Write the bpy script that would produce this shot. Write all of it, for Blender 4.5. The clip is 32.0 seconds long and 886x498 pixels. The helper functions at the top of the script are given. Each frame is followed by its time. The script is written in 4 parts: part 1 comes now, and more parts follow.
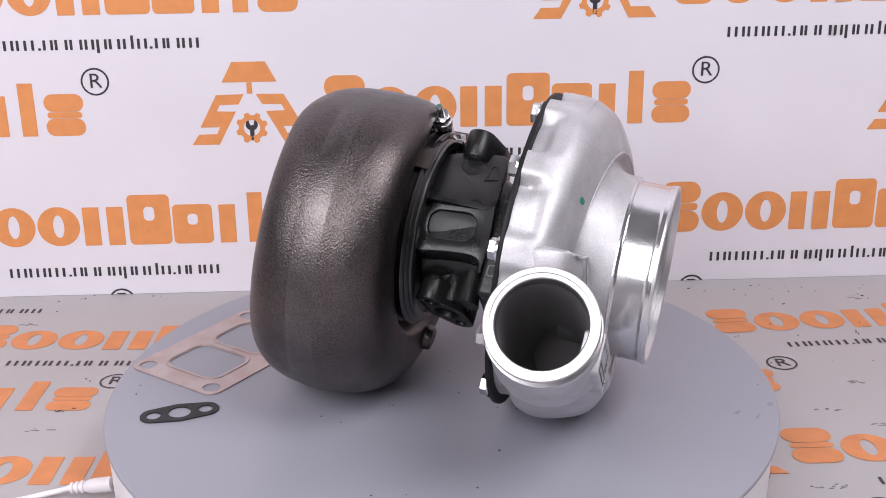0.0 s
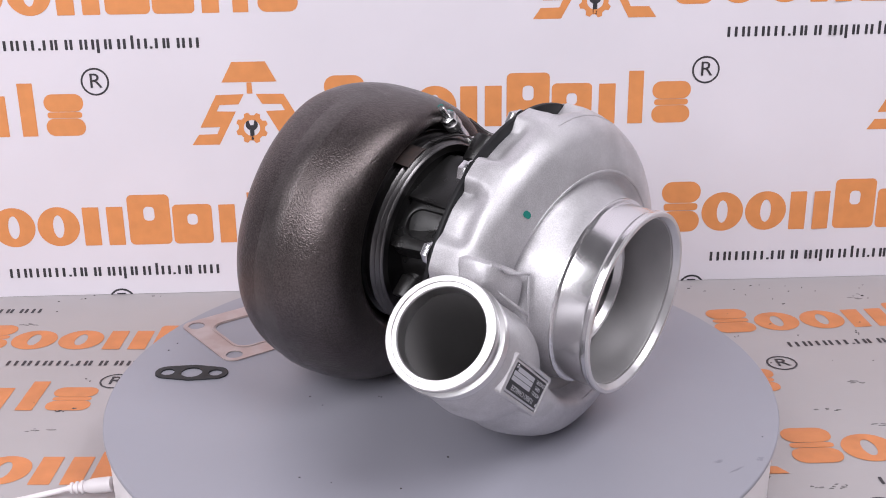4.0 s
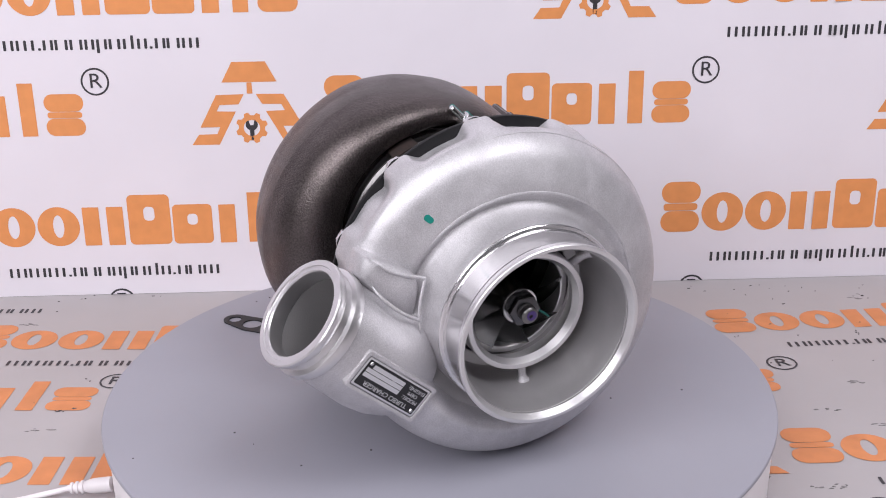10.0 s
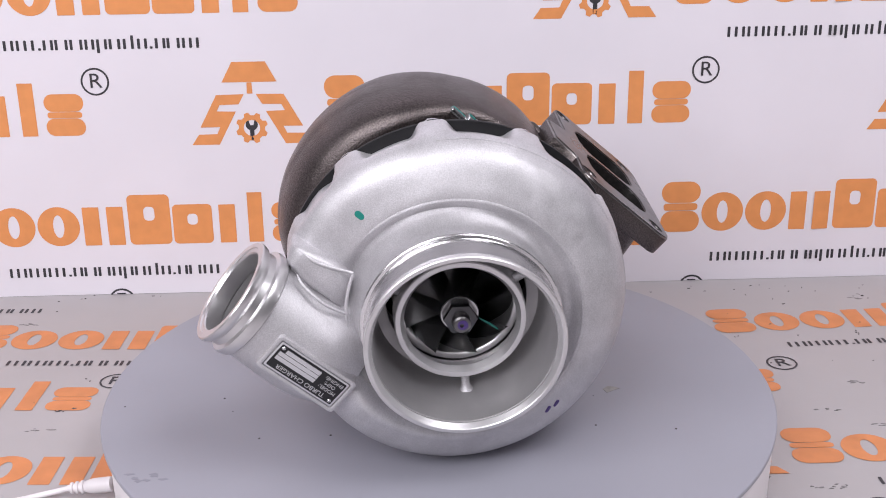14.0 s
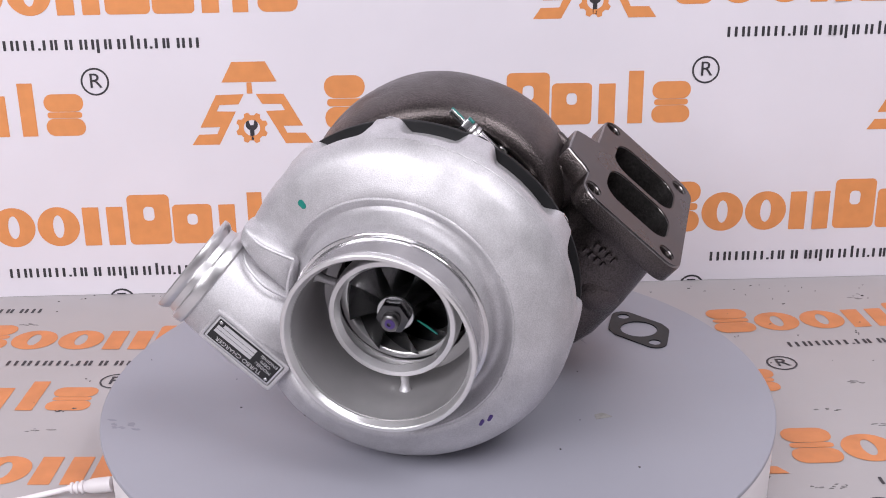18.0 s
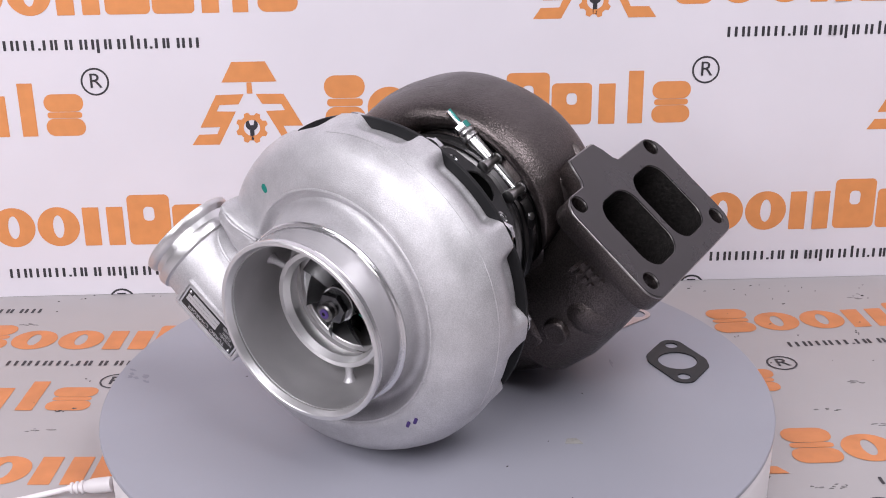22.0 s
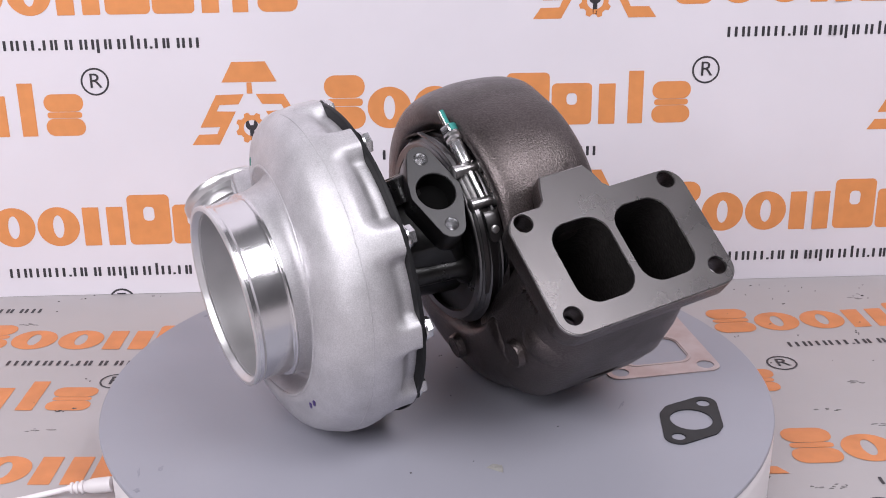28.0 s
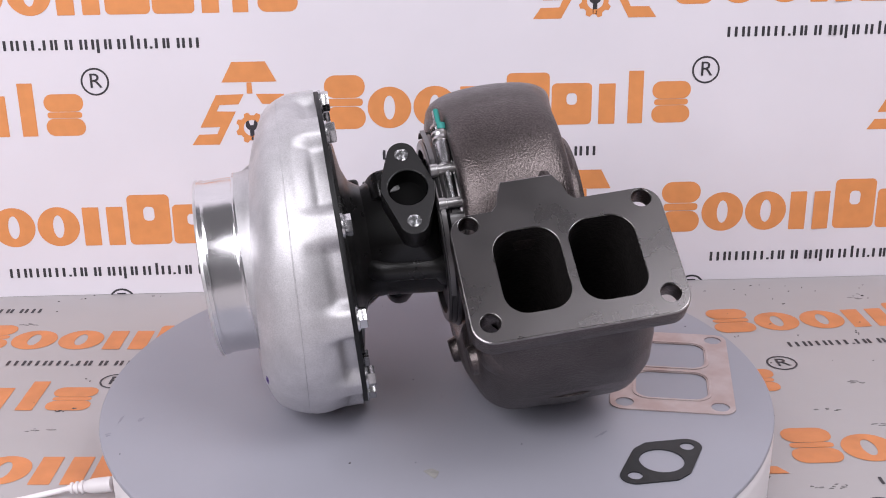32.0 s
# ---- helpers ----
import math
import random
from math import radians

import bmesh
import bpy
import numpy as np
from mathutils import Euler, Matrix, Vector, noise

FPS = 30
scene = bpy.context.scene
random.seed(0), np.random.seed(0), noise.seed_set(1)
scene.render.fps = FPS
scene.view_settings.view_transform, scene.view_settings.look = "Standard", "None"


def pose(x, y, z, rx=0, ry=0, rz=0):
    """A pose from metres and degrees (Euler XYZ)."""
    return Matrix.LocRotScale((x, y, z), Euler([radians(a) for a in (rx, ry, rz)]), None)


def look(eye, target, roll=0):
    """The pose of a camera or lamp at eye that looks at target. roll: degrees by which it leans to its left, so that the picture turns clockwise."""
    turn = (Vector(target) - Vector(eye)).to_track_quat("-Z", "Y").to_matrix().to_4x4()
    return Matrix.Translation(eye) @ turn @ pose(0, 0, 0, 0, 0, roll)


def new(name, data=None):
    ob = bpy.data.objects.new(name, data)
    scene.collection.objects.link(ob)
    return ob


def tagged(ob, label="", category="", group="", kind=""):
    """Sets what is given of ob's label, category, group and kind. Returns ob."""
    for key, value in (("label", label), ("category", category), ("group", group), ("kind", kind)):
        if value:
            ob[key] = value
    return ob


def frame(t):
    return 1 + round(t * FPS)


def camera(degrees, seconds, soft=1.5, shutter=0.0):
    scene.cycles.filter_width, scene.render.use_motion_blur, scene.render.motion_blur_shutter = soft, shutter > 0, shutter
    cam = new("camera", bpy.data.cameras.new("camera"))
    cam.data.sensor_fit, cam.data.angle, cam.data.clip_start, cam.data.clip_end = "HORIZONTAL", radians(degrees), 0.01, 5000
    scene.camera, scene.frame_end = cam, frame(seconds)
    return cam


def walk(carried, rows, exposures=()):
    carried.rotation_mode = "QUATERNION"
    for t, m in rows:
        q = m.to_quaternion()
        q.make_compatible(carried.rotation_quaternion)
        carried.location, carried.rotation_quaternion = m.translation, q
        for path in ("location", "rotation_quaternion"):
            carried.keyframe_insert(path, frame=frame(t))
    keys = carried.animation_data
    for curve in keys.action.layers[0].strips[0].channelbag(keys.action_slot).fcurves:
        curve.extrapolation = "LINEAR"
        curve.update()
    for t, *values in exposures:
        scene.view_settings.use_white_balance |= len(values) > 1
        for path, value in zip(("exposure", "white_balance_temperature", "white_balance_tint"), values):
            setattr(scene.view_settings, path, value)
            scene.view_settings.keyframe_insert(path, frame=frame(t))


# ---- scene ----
# The table top of the turntable is z = 0; its axis is the z axis. Metres.
# ---- camera ----
cam = camera(39.63, 32.0, soft=1.0)
EYE, AIM = (0.0, -0.8392, 0.4321), (0.00366, 0.09456, 0.07422)
walk(cam, [(0.0, look(EYE, AIM, -0.70)), (32.0, look(EYE, AIM, -0.70))], exposures=[(0.0, 0.0), (32.0, 0.0)])

# ---- world and studio lights ----
world = bpy.data.worlds.new("world")
scene.world = world
world.use_nodes = True
world.node_tree.nodes["Background"].inputs[0].default_value = (0.9, 0.92, 1.0, 1)
world.node_tree.nodes["Background"].inputs[1].default_value = 0.3


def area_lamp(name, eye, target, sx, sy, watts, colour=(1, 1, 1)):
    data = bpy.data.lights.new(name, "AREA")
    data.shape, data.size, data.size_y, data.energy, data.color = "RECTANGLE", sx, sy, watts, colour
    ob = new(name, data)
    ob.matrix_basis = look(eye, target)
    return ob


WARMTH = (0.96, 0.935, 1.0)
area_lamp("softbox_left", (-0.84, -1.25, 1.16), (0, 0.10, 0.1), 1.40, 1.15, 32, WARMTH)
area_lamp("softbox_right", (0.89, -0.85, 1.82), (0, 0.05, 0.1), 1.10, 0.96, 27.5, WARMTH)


# ---- materials ----
def mat(name, base, rough=0.5, metal=0.0, grain=0.0, grain_scale=900.0, mottle=0.0, mottle_scale=25.0, rough_var=0.0,
        second=None, second_scale=30.0, second_amount=0.5, spec=0.5, sharp=0.12, coat=0.0, depth=0.0002, speck=0.0, speck_scale=0.9, detail=3.0):
    m = bpy.data.materials.new(name)
    m.use_nodes = True
    nt = m.node_tree
    b = nt.nodes["Principled BSDF"]
    b.inputs["Base Color"].default_value = (*base, 1)
    b.inputs["Roughness"].default_value = rough
    b.inputs["Metallic"].default_value = metal
    b.inputs["Specular IOR Level"].default_value = spec
    b.inputs["Coat Weight"].default_value = coat
    tc = nt.nodes.new("ShaderNodeTexCoord")

    def noise_node(scale, detail=4.0):
        n = nt.nodes.new("ShaderNodeTexNoise")
        n.inputs["Scale"].default_value, n.inputs["Detail"].default_value = scale, detail
        nt.links.new(tc.outputs["Object"], n.inputs["Vector"])
        return n.outputs["Fac"]

    def ramp(fac, lo, hi, a, c):
        r = nt.nodes.new("ShaderNodeMapRange")
        r.inputs["From Min"].default_value, r.inputs["From Max"].default_value = lo, hi
        r.inputs["To Min"].default_value, r.inputs["To Max"].default_value = a, c
        nt.links.new(fac, r.inputs["Value"])
        return r.outputs["Result"]

    colour = None
    if mottle or second:
        mix = nt.nodes.new("ShaderNodeMix")
        mix.data_type = "RGBA"
        mix.inputs[6].default_value = (*base, 1)
        if second:
            mix.inputs[7].default_value = (*second, 1)
            fac = ramp(noise_node(second_scale), 0.5 - sharp, 0.5 + sharp, 0.0, second_amount)
        else:
            mix.inputs[7].default_value = (*[c * (1 - mottle) for c in base], 1)
            fac = ramp(noise_node(mottle_scale), 0.3, 0.7, 0.0, 1.0)
        nt.links.new(fac, mix.inputs[0])
        colour = mix.outputs[2]
        nt.links.new(colour, b.inputs["Base Color"])
    if speck:
        mul = nt.nodes.new("ShaderNodeMix")
        mul.data_type, mul.blend_type = "RGBA", "MULTIPLY"
        mul.inputs[0].default_value = 1.0
        mul.inputs[6].default_value = (*base, 1)
        if colour:
            nt.links.new(colour, mul.inputs[6])
        nt.links.new(ramp(noise_node(grain_scale * speck_scale, 2.0), 0.32, 0.68, 1 - speck, 1 + speck), mul.inputs[7])
        nt.links.new(mul.outputs[2], b.inputs["Base Color"])
    if rough_var:
        nt.links.new(ramp(noise_node(mottle_scale * 2.2), 0.3, 0.7, rough - rough_var, rough + rough_var), b.inputs["Roughness"])
    if grain:
        bump = nt.nodes.new("ShaderNodeBump")
        bump.inputs["Strength"].default_value, bump.inputs["Distance"].default_value = grain, depth
        nt.links.new(noise_node(grain_scale, detail), bump.inputs["Height"])
        nt.links.new(bump.outputs["Normal"], b.inputs["Normal"])
    return m


M_ALU = mat("cast_aluminium", (0.64, 0.628, 0.645), 0.50, 0.70, grain=0.9, grain_scale=1350, depth=0.00021, speck=0.11, mottle=0.19, mottle_scale=45, rough_var=0.07)
M_MACH = mat("machined_aluminium", (0.76, 0.75, 0.76), 0.19, 0.95, mottle=0.07, mottle_scale=60, rough_var=0.03)
shade = M_MACH.node_tree
round_way = shade.nodes.new("ShaderNodeTangent")          # lathe marks run round the shaft
round_way.direction_type, round_way.axis = "RADIAL", "X"
shade.nodes["Principled BSDF"].inputs["Anisotropic"].default_value = 0.35
shade.links.new(round_way.outputs["Tangent"], shade.nodes["Principled BSDF"].inputs["Tangent"])
M_RIM = mat("faced_aluminium", (0.76, 0.75, 0.755), 0.37, 0.9, mottle=0.07, mottle_scale=60, rough_var=0.03)
M_TURNED = mat("turned_aluminium", (0.72, 0.71, 0.715), 0.33, 0.95, mottle=0.08, mottle_scale=70, rough_var=0.03)
M_BORE = mat("bore_aluminium", (0.50, 0.49, 0.495), 0.50, 0.75, grain=0.3, grain_scale=1500, mottle=0.15, rough_var=0.06)
# Same cast aluminium, but the bore's shade is partly put into the colour.
M_TUNNEL = mat("rough_aluminium_shaded", (0.30, 0.292, 0.292), 0.48, 0.5, spec=0.3, grain=0.8, grain_scale=900)
M_IRON = mat("cast_iron", (0.129, 0.110, 0.107), 0.33, 0.92, grain=1.0, grain_scale=850, depth=0.00042, detail=1.8, speck=0.30, speck_scale=1.0, mottle=0.25, mottle_scale=30, rough_var=0.05)
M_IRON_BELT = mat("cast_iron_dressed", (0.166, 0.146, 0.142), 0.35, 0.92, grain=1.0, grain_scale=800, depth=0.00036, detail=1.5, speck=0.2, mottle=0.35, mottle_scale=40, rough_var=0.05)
M_IRON_FACE = mat("machined_iron", (0.112, 0.106, 0.108), 0.29, 0.97, grain=0.10, grain_scale=700, second=(0.115, 0.100, 0.096), second_scale=22,
                  second_amount=0.25, sharp=0.3, rough_var=0.035, mottle_scale=18)
# Cast iron darkened: the shade inside the ports is put into the colour.
M_IRON_IN = mat("port_iron_shaded", (0.017, 0.015, 0.0145), 0.55, 0.2, spec=0.3, grain=1.0, grain_scale=450, depth=0.0008, speck=0.4)
M_BLACK = mat("black_paint", (0.0125, 0.0120, 0.0120), 0.31, 0.0, spec=0.45, grain=1.0, grain_scale=900, depth=0.00016, mottle=0.3, rough_var=0.06)
M_PLATE = mat("black_plate", (0.010, 0.010, 0.011), 0.5, 0.0, grain=0.15, spec=0.25)
M_STEEL = mat("clamp_steel", (0.58, 0.57, 0.565), 0.30, 1.0, grain=0.04)
M_BAND = mat("band_steel", (0.17, 0.165, 0.165), 0.32, 1.0, grain=0.05, mottle=0.3)
M_STRAP = mat("dull_steel", (0.22, 0.215, 0.215), 0.34, 1.0, grain=0.1, mottle=0.3)
M_ZINC = mat("zinc_steel", (0.70, 0.70, 0.71), 0.27, 1.0, grain=0.1, grain_scale=900, mottle=0.15, mottle_scale=200)
M_HEX = mat("dark_steel", (0.10, 0.10, 0.105), 0.25, 1.0, grain=0.05)
M_WHEEL = mat("wheel_aluminium", (0.37, 0.37, 0.375), 0.27, 1.0, grain=0.05, grain_scale=900, mottle=0.15)
M_GREEN = mat("green_marker", (0.0, 0.19, 0.15), 0.5)
M_PURPLE = mat("purple_marker", (0.06, 0.03, 0.17), 0.5)
M_LABEL = mat("label_black", (0.012, 0.012, 0.014), 0.35, 0.1)
M_LABEL_W = mat("label_silver", (0.66, 0.66, 0.68), 0.32, 0.7)
M_DISC = mat("turntable_grey", (0.325, 0.325, 0.372), 0.42, 0.0, grain=0.05, grain_scale=1200, mottle=0.05, mottle_scale=6, rough_var=0.04)
M_WHITE = mat("white_plastic", (0.82, 0.78, 0.79), 0.4, 0.0, mottle=0.03)
M_VINYL = mat("banner_vinyl", (0.80, 0.762, 0.815), 0.55, 0.0, grain=0.12, grain_scale=700, mottle=0.045, mottle_scale=9)
# Wear and dirt, with the flat sheet's weaker light put into the base.
M_VINYL_FLAT = mat("banner_vinyl_worn_dimmed", (0.45, 0.424, 0.43), 0.5, 0.0, grain=0.15, grain_scale=300, second=(0.385, 0.362, 0.364), second_scale=9,
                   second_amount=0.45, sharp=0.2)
M_ORANGE = mat("orange_ink", (0.80, 0.315, 0.105), 0.5, 0.0, mottle=0.10, mottle_scale=70)
# A little darker and more mottled than M_ORANGE, for the flat sheet.
M_ORANGE_FLAT = mat("orange_ink_flat", (0.72, 0.27, 0.10), 0.5, 0.0, mottle=0.18, mottle_scale=40)
M_INK = mat("black_ink", (0.045, 0.042, 0.05), 0.5, 0.0, mottle=0.3, mottle_scale=150)
M_SOOT = mat("dark_specks", (0.07, 0.06, 0.06), 0.7)
M_ROOM = mat("room_paint", (0.20, 0.20, 0.205), 0.8, 0.0, mottle=0.06, mottle_scale=2)
M_COPPER = mat("coated_gasket_steel", (0.55, 0.475, 0.465), 0.40, 0.55, grain=0.1, second=(0.40, 0.27, 0.24), second_scale=45, second_amount=0.5, sharp=0.12)
M_PAPER = mat("black_gasket_paper", (0.022, 0.023, 0.025), 0.6, 0.0, grain=0.25, grain_scale=900, mottle=0.3, mottle_scale=120)
M_STAIN = mat("dry_stain", (0.36, 0.35, 0.33), 0.7, 0.0, mottle=0.3, mottle_scale=200)


# ---- mesh helpers ----
def finish(bm, angle=35.0):
    me = bpy.data.meshes.new("mesh")
    bmesh.ops.recalc_face_normals(bm, faces=bm.faces[:])
    bm.to_mesh(me)
    bm.free()
    for p in me.polygons:
        p.use_smooth = True
    me.set_sharp_from_angle(angle=radians(angle))
    return me


def part(name, bm, material, parent=None, label="", angle=35.0, m=None):
    me = finish(bm, angle) if isinstance(bm, bmesh.types.BMesh) else bm
    if not me.materials:
        me.materials.append(material)
    ob = new(name, me)
    if parent:
        ob.parent = parent
    if m is not None:
        ob.matrix_basis = m
    if label:
        tagged(ob, label)
    return ob


def empty(name, label, category, group=""):
    return tagged(new(name), label, category, group)


def loft(bm, loops, closed_loop=True, caps=(False, False), closed=False):
    """Joins equal loops of points with quads."""
    rings = [[bm.verts.new(p) for p in loop] for loop in loops]
    n = len(rings[0])
    pairs = list(zip(rings, rings[1:])) + ([(rings[-1], rings[0])] if closed else [])
    for a, b in pairs:
        for i in range(n if closed_loop else n - 1):
            j = (i + 1) % n
            bm.faces.new((a[i], a[j], b[j], b[i]))
    if caps[0]:
        bm.faces.new(rings[0][::-1])
    if caps[1]:
        bm.faces.new(rings[-1])
    return bm


def lathe(profile, n=96, closed=True, bm=None):
    """Turns a closed profile of (x, r) round the x axis."""
    bm = bm or bmesh.new()
    loops = []
    for k in range(n):
        a = 2 * math.pi * k / n
        loops.append([(x, r * math.cos(a), r * math.sin(a)) for x, r in profile])
    return loft(bm, loops, closed_loop=closed, closed=True)


def basis(origin, zdir, xhint=(1, 0, 0)):
    z = Vector(zdir).normalized()
    x = Vector(xhint) - z * Vector(xhint).dot(z)
    x.normalize()
    y = z.cross(x)
    return Matrix.Translation(origin) @ Matrix((x, y, z)).transposed().to_4x4()


def ring_points(r, n, z=0.0, m=None):
    out = []
    for k in range(n):
        a = 2 * math.pi * k / n
        v = Vector((r * math.cos(a), r * math.sin(a), z))
        out.append(m @ v if m else v)
    return out


def turned(profile, m, n=32, caps=(True, True), bm=None):
    """A turned piece: (z, r) pairs along the local z of m."""
    bm = bm or bmesh.new()
    return loft(bm, [ring_points(r, n, z, m) for z, r in profile], caps=caps)


def rounded_rect(hx, hy, r, n=6, cx=0.0, cy=0.0):
    pts = []
    for sx, sy, a0 in ((1, 1, 0), (-1, 1, 90), (-1, -1, 180), (1, -1, 270)):
        for k in range(n + 1):
            a = radians(a0 + 90 * k / n)
            pts.append((cx + sx * (hx - r) + r * math.cos(a), cy + sy * (hy - r) + r * math.sin(a)))
    return pts


def circle2(r, n=24, cx=0.0, cy=0.0):
    return [(cx + r * math.cos(2 * math.pi * k / n), cy + r * math.sin(2 * math.pi * k / n)) for k in range(n)]


def hull2(discs, n=64):
    """Outline round several discs (cx, cy, r)."""
    pts = []
    for k in range(n):
        a = 2 * math.pi * k / n
        d = (math.cos(a), math.sin(a))
        c = max(discs, key=lambda q: q[0] * d[0] + q[1] * d[1] + q[2])
        pts.append((c[0] + c[2] * d[0], c[1] + c[2] * d[1]))
    return pts


def slab(outline, holes, z0, z1, m=None, bevel=0.0, bm=None):
    """A plate between z0 and z1 with through holes."""
    own = bmesh.new()
    edges = []
    for loop in [outline, *holes]:
        vs = [own.verts.new((x, y, z0)) for x, y in loop]
        edges += [own.edges.new((a, b)) for a, b in zip(vs, vs[1:] + vs[:1])]
    bmesh.ops.triangle_fill(own, edges=edges, use_beauty=True, use_dissolve=False)
    got = bmesh.ops.extrude_face_region(own, geom=own.faces[:])
    bmesh.ops.translate(own, verts=[v for v in got["geom"] if isinstance(v, bmesh.types.BMVert)], vec=(0, 0, z1 - z0))
    if bevel:
        sharp = [e for e in own.edges if len(e.link_faces) == 2 and e.calc_face_angle() > 1.2 and abs(e.verts[0].co.z - e.verts[1].co.z) < 1e-6]
        bmesh.ops.bevel(own, geom=sharp, offset=bevel, segments=2, affect="EDGES", profile=0.5)
    if m is not None:
        bmesh.ops.transform(own, matrix=m, verts=own.verts[:])
    if bm is None:
        return own
    me = bpy.data.meshes.new("tmp")
    own.to_mesh(me)
    own.free()
    bm.from_mesh(me)
    bpy.data.meshes.remove(me)
    return bm


def hexagon(r):
    return [(r * math.cos(radians(60 * k)), r * math.sin(radians(60 * k))) for k in range(6)]


def spline(points, n):
    """Catmull-Rom through points of any dimension, n samples."""
    p = [Vector(q) for q in points]
    p = [2 * p[0] - p[1]] + p + [2 * p[-1] - p[-2]]
    segs, out = len(p) - 3, []
    for k in range(n):
        u = k / (n - 1) * segs
        i = min(int(u), segs - 1)
        t = u - i
        a, b, c, d = p[i:i + 4]
        out.append(0.5 * ((2 * b) + (c - a) * t + (2 * a - 5 * b + 4 * c - d) * t * t + (3 * b - a - 3 * c + d) * t ** 3))
    return out


def tube(points, r, n=10, bm=None, caps=(True, True)):
    bm = bm or bmesh.new()
    pts = [Vector(p) for p in points]
    loops = []
    for i, p in enumerate(pts):
        d = (pts[min(i + 1, len(pts) - 1)] - pts[max(i - 1, 0)]).normalized()
        hint = (0, 0, 1) if abs(d.z) < 0.9 else (1, 0, 0)
        rr = r[i] if isinstance(r, (list, tuple)) else r
        loops.append(ring_points(rr, n, 0, basis(p, d, hint)))
    return loft(bm, loops, caps=caps)


def text_mesh(body, size, depth=0.0003):
    cu = bpy.data.curves.new("lettering", "FONT")
    cu.body, cu.size, cu.extrude, cu.align_x, cu.align_y = body, size, depth, "LEFT", "CENTER"
    ob = new("lettering", cu)
    bpy.context.view_layer.update()
    me = bpy.data.meshes.new_from_object(ob.evaluated_get(bpy.context.evaluated_depsgraph_get()))
    bpy.data.objects.remove(ob)
    bpy.data.curves.remove(cu)
    return me


def mixed(a, b, t):
    return a + (b - a) * t


def smooth(t):
    t = min(1.0, max(0.0, t))
    return t * t * (3 - 2 * t)


# ---- the set: printed backdrop sheets ----
FLOOR_Z = -0.06
WALL = Matrix.Translation((0.0, 0.335, FLOOR_Z)) @ pose(0, 0, 0, 90, 0, 1.585)      # x along the wall, y up, z to the camera
GROUND = Matrix.Translation((0.0, 0.0, FLOOR_Z))


def sheet(name, label, corners, nx, ny, material, wobble, m):
    (x0, y0), (x1, y1) = corners
    bm = bmesh.new()
    rows = []
    for j in range(ny + 1):
        row = []
        for i in range(nx + 1):
            x, y = mixed(x0, x1, i / nx), mixed(y0, y1, j / ny)
            row.append(bm.verts.new((x, y, wobble(x, y))))
        rows.append(row)
    for a, b in zip(rows, rows[1:]):
        for i in range(nx):
            bm.faces.new((a[i], a[i + 1], b[i + 1], b[i]))
    ob = part(name, bm, material, None, m=m)
    return tagged(ob, label, "backdrop", kind="structure")


def wall_wave(x, y):
    fold = 0.0012 * math.exp(-((x - 0.385 - 0.01 * y) / 0.006) ** 2)
    ripple = 0.0006 * noise.noise((x * 9.0, y * 1.1, 5.0))
    return -0.0022 + 0.0012 * noise.noise((x * 2.6, y * 1.2, 3.0)) + ripple + fold


backdrop = sheet("backdrop", "white vinyl banner with orange and black print hung upright", ((-2.12, 0.0), (2.12, 1.5)), 170, 60, M_VINYL, wall_wave, WALL)
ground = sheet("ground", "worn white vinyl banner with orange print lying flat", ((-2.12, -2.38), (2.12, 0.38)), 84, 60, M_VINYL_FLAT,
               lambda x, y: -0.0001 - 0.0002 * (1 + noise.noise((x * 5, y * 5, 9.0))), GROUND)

INK = 0.00006                                  # thickness of the print
# plain shapes that stand for the printed name: left, right, height in units of the capital height, and the kind of shape
BLOCKS = ((0.0, 0.75, 1.02, "pills"), (0.79, 1.60, 0.79, "ring"), (1.64, 2.44, 0.79, "ring"), (2.51, 3.28, 0.77, "bars"), (3.37, 4.17, 1.0, "slot"),
          (4.21, 4.96, 0.79, "slot"), (5.09, 5.40, 0.77, "bar"), (5.64, 5.92, 1.0, "bar"), (6.09, 6.81, 0.79, "pills"))


def block_shape(x0, x1, y0, y1, r):
    cx, cy = (x0 + x1) / 2, (y0 + y1) / 2
    return slab(rounded_rect((x1 - x0) / 2, (y1 - y0) / 2, r, 5, cx, cy), [], 0, INK)


def printed(parent, name, bm, u, v, turn, ink):
    if parent is backdrop:                      # the ink follows the waves of the sheet
        for q in bm.verts if isinstance(bm, bmesh.types.BMesh) else bm.vertices:
            q.co.z += wall_wave(u + q.co.x, v + q.co.y) + 0.00022
    part(name, bm, ink, parent, m=pose(u, v, 0.00005, 0, 0, turn))


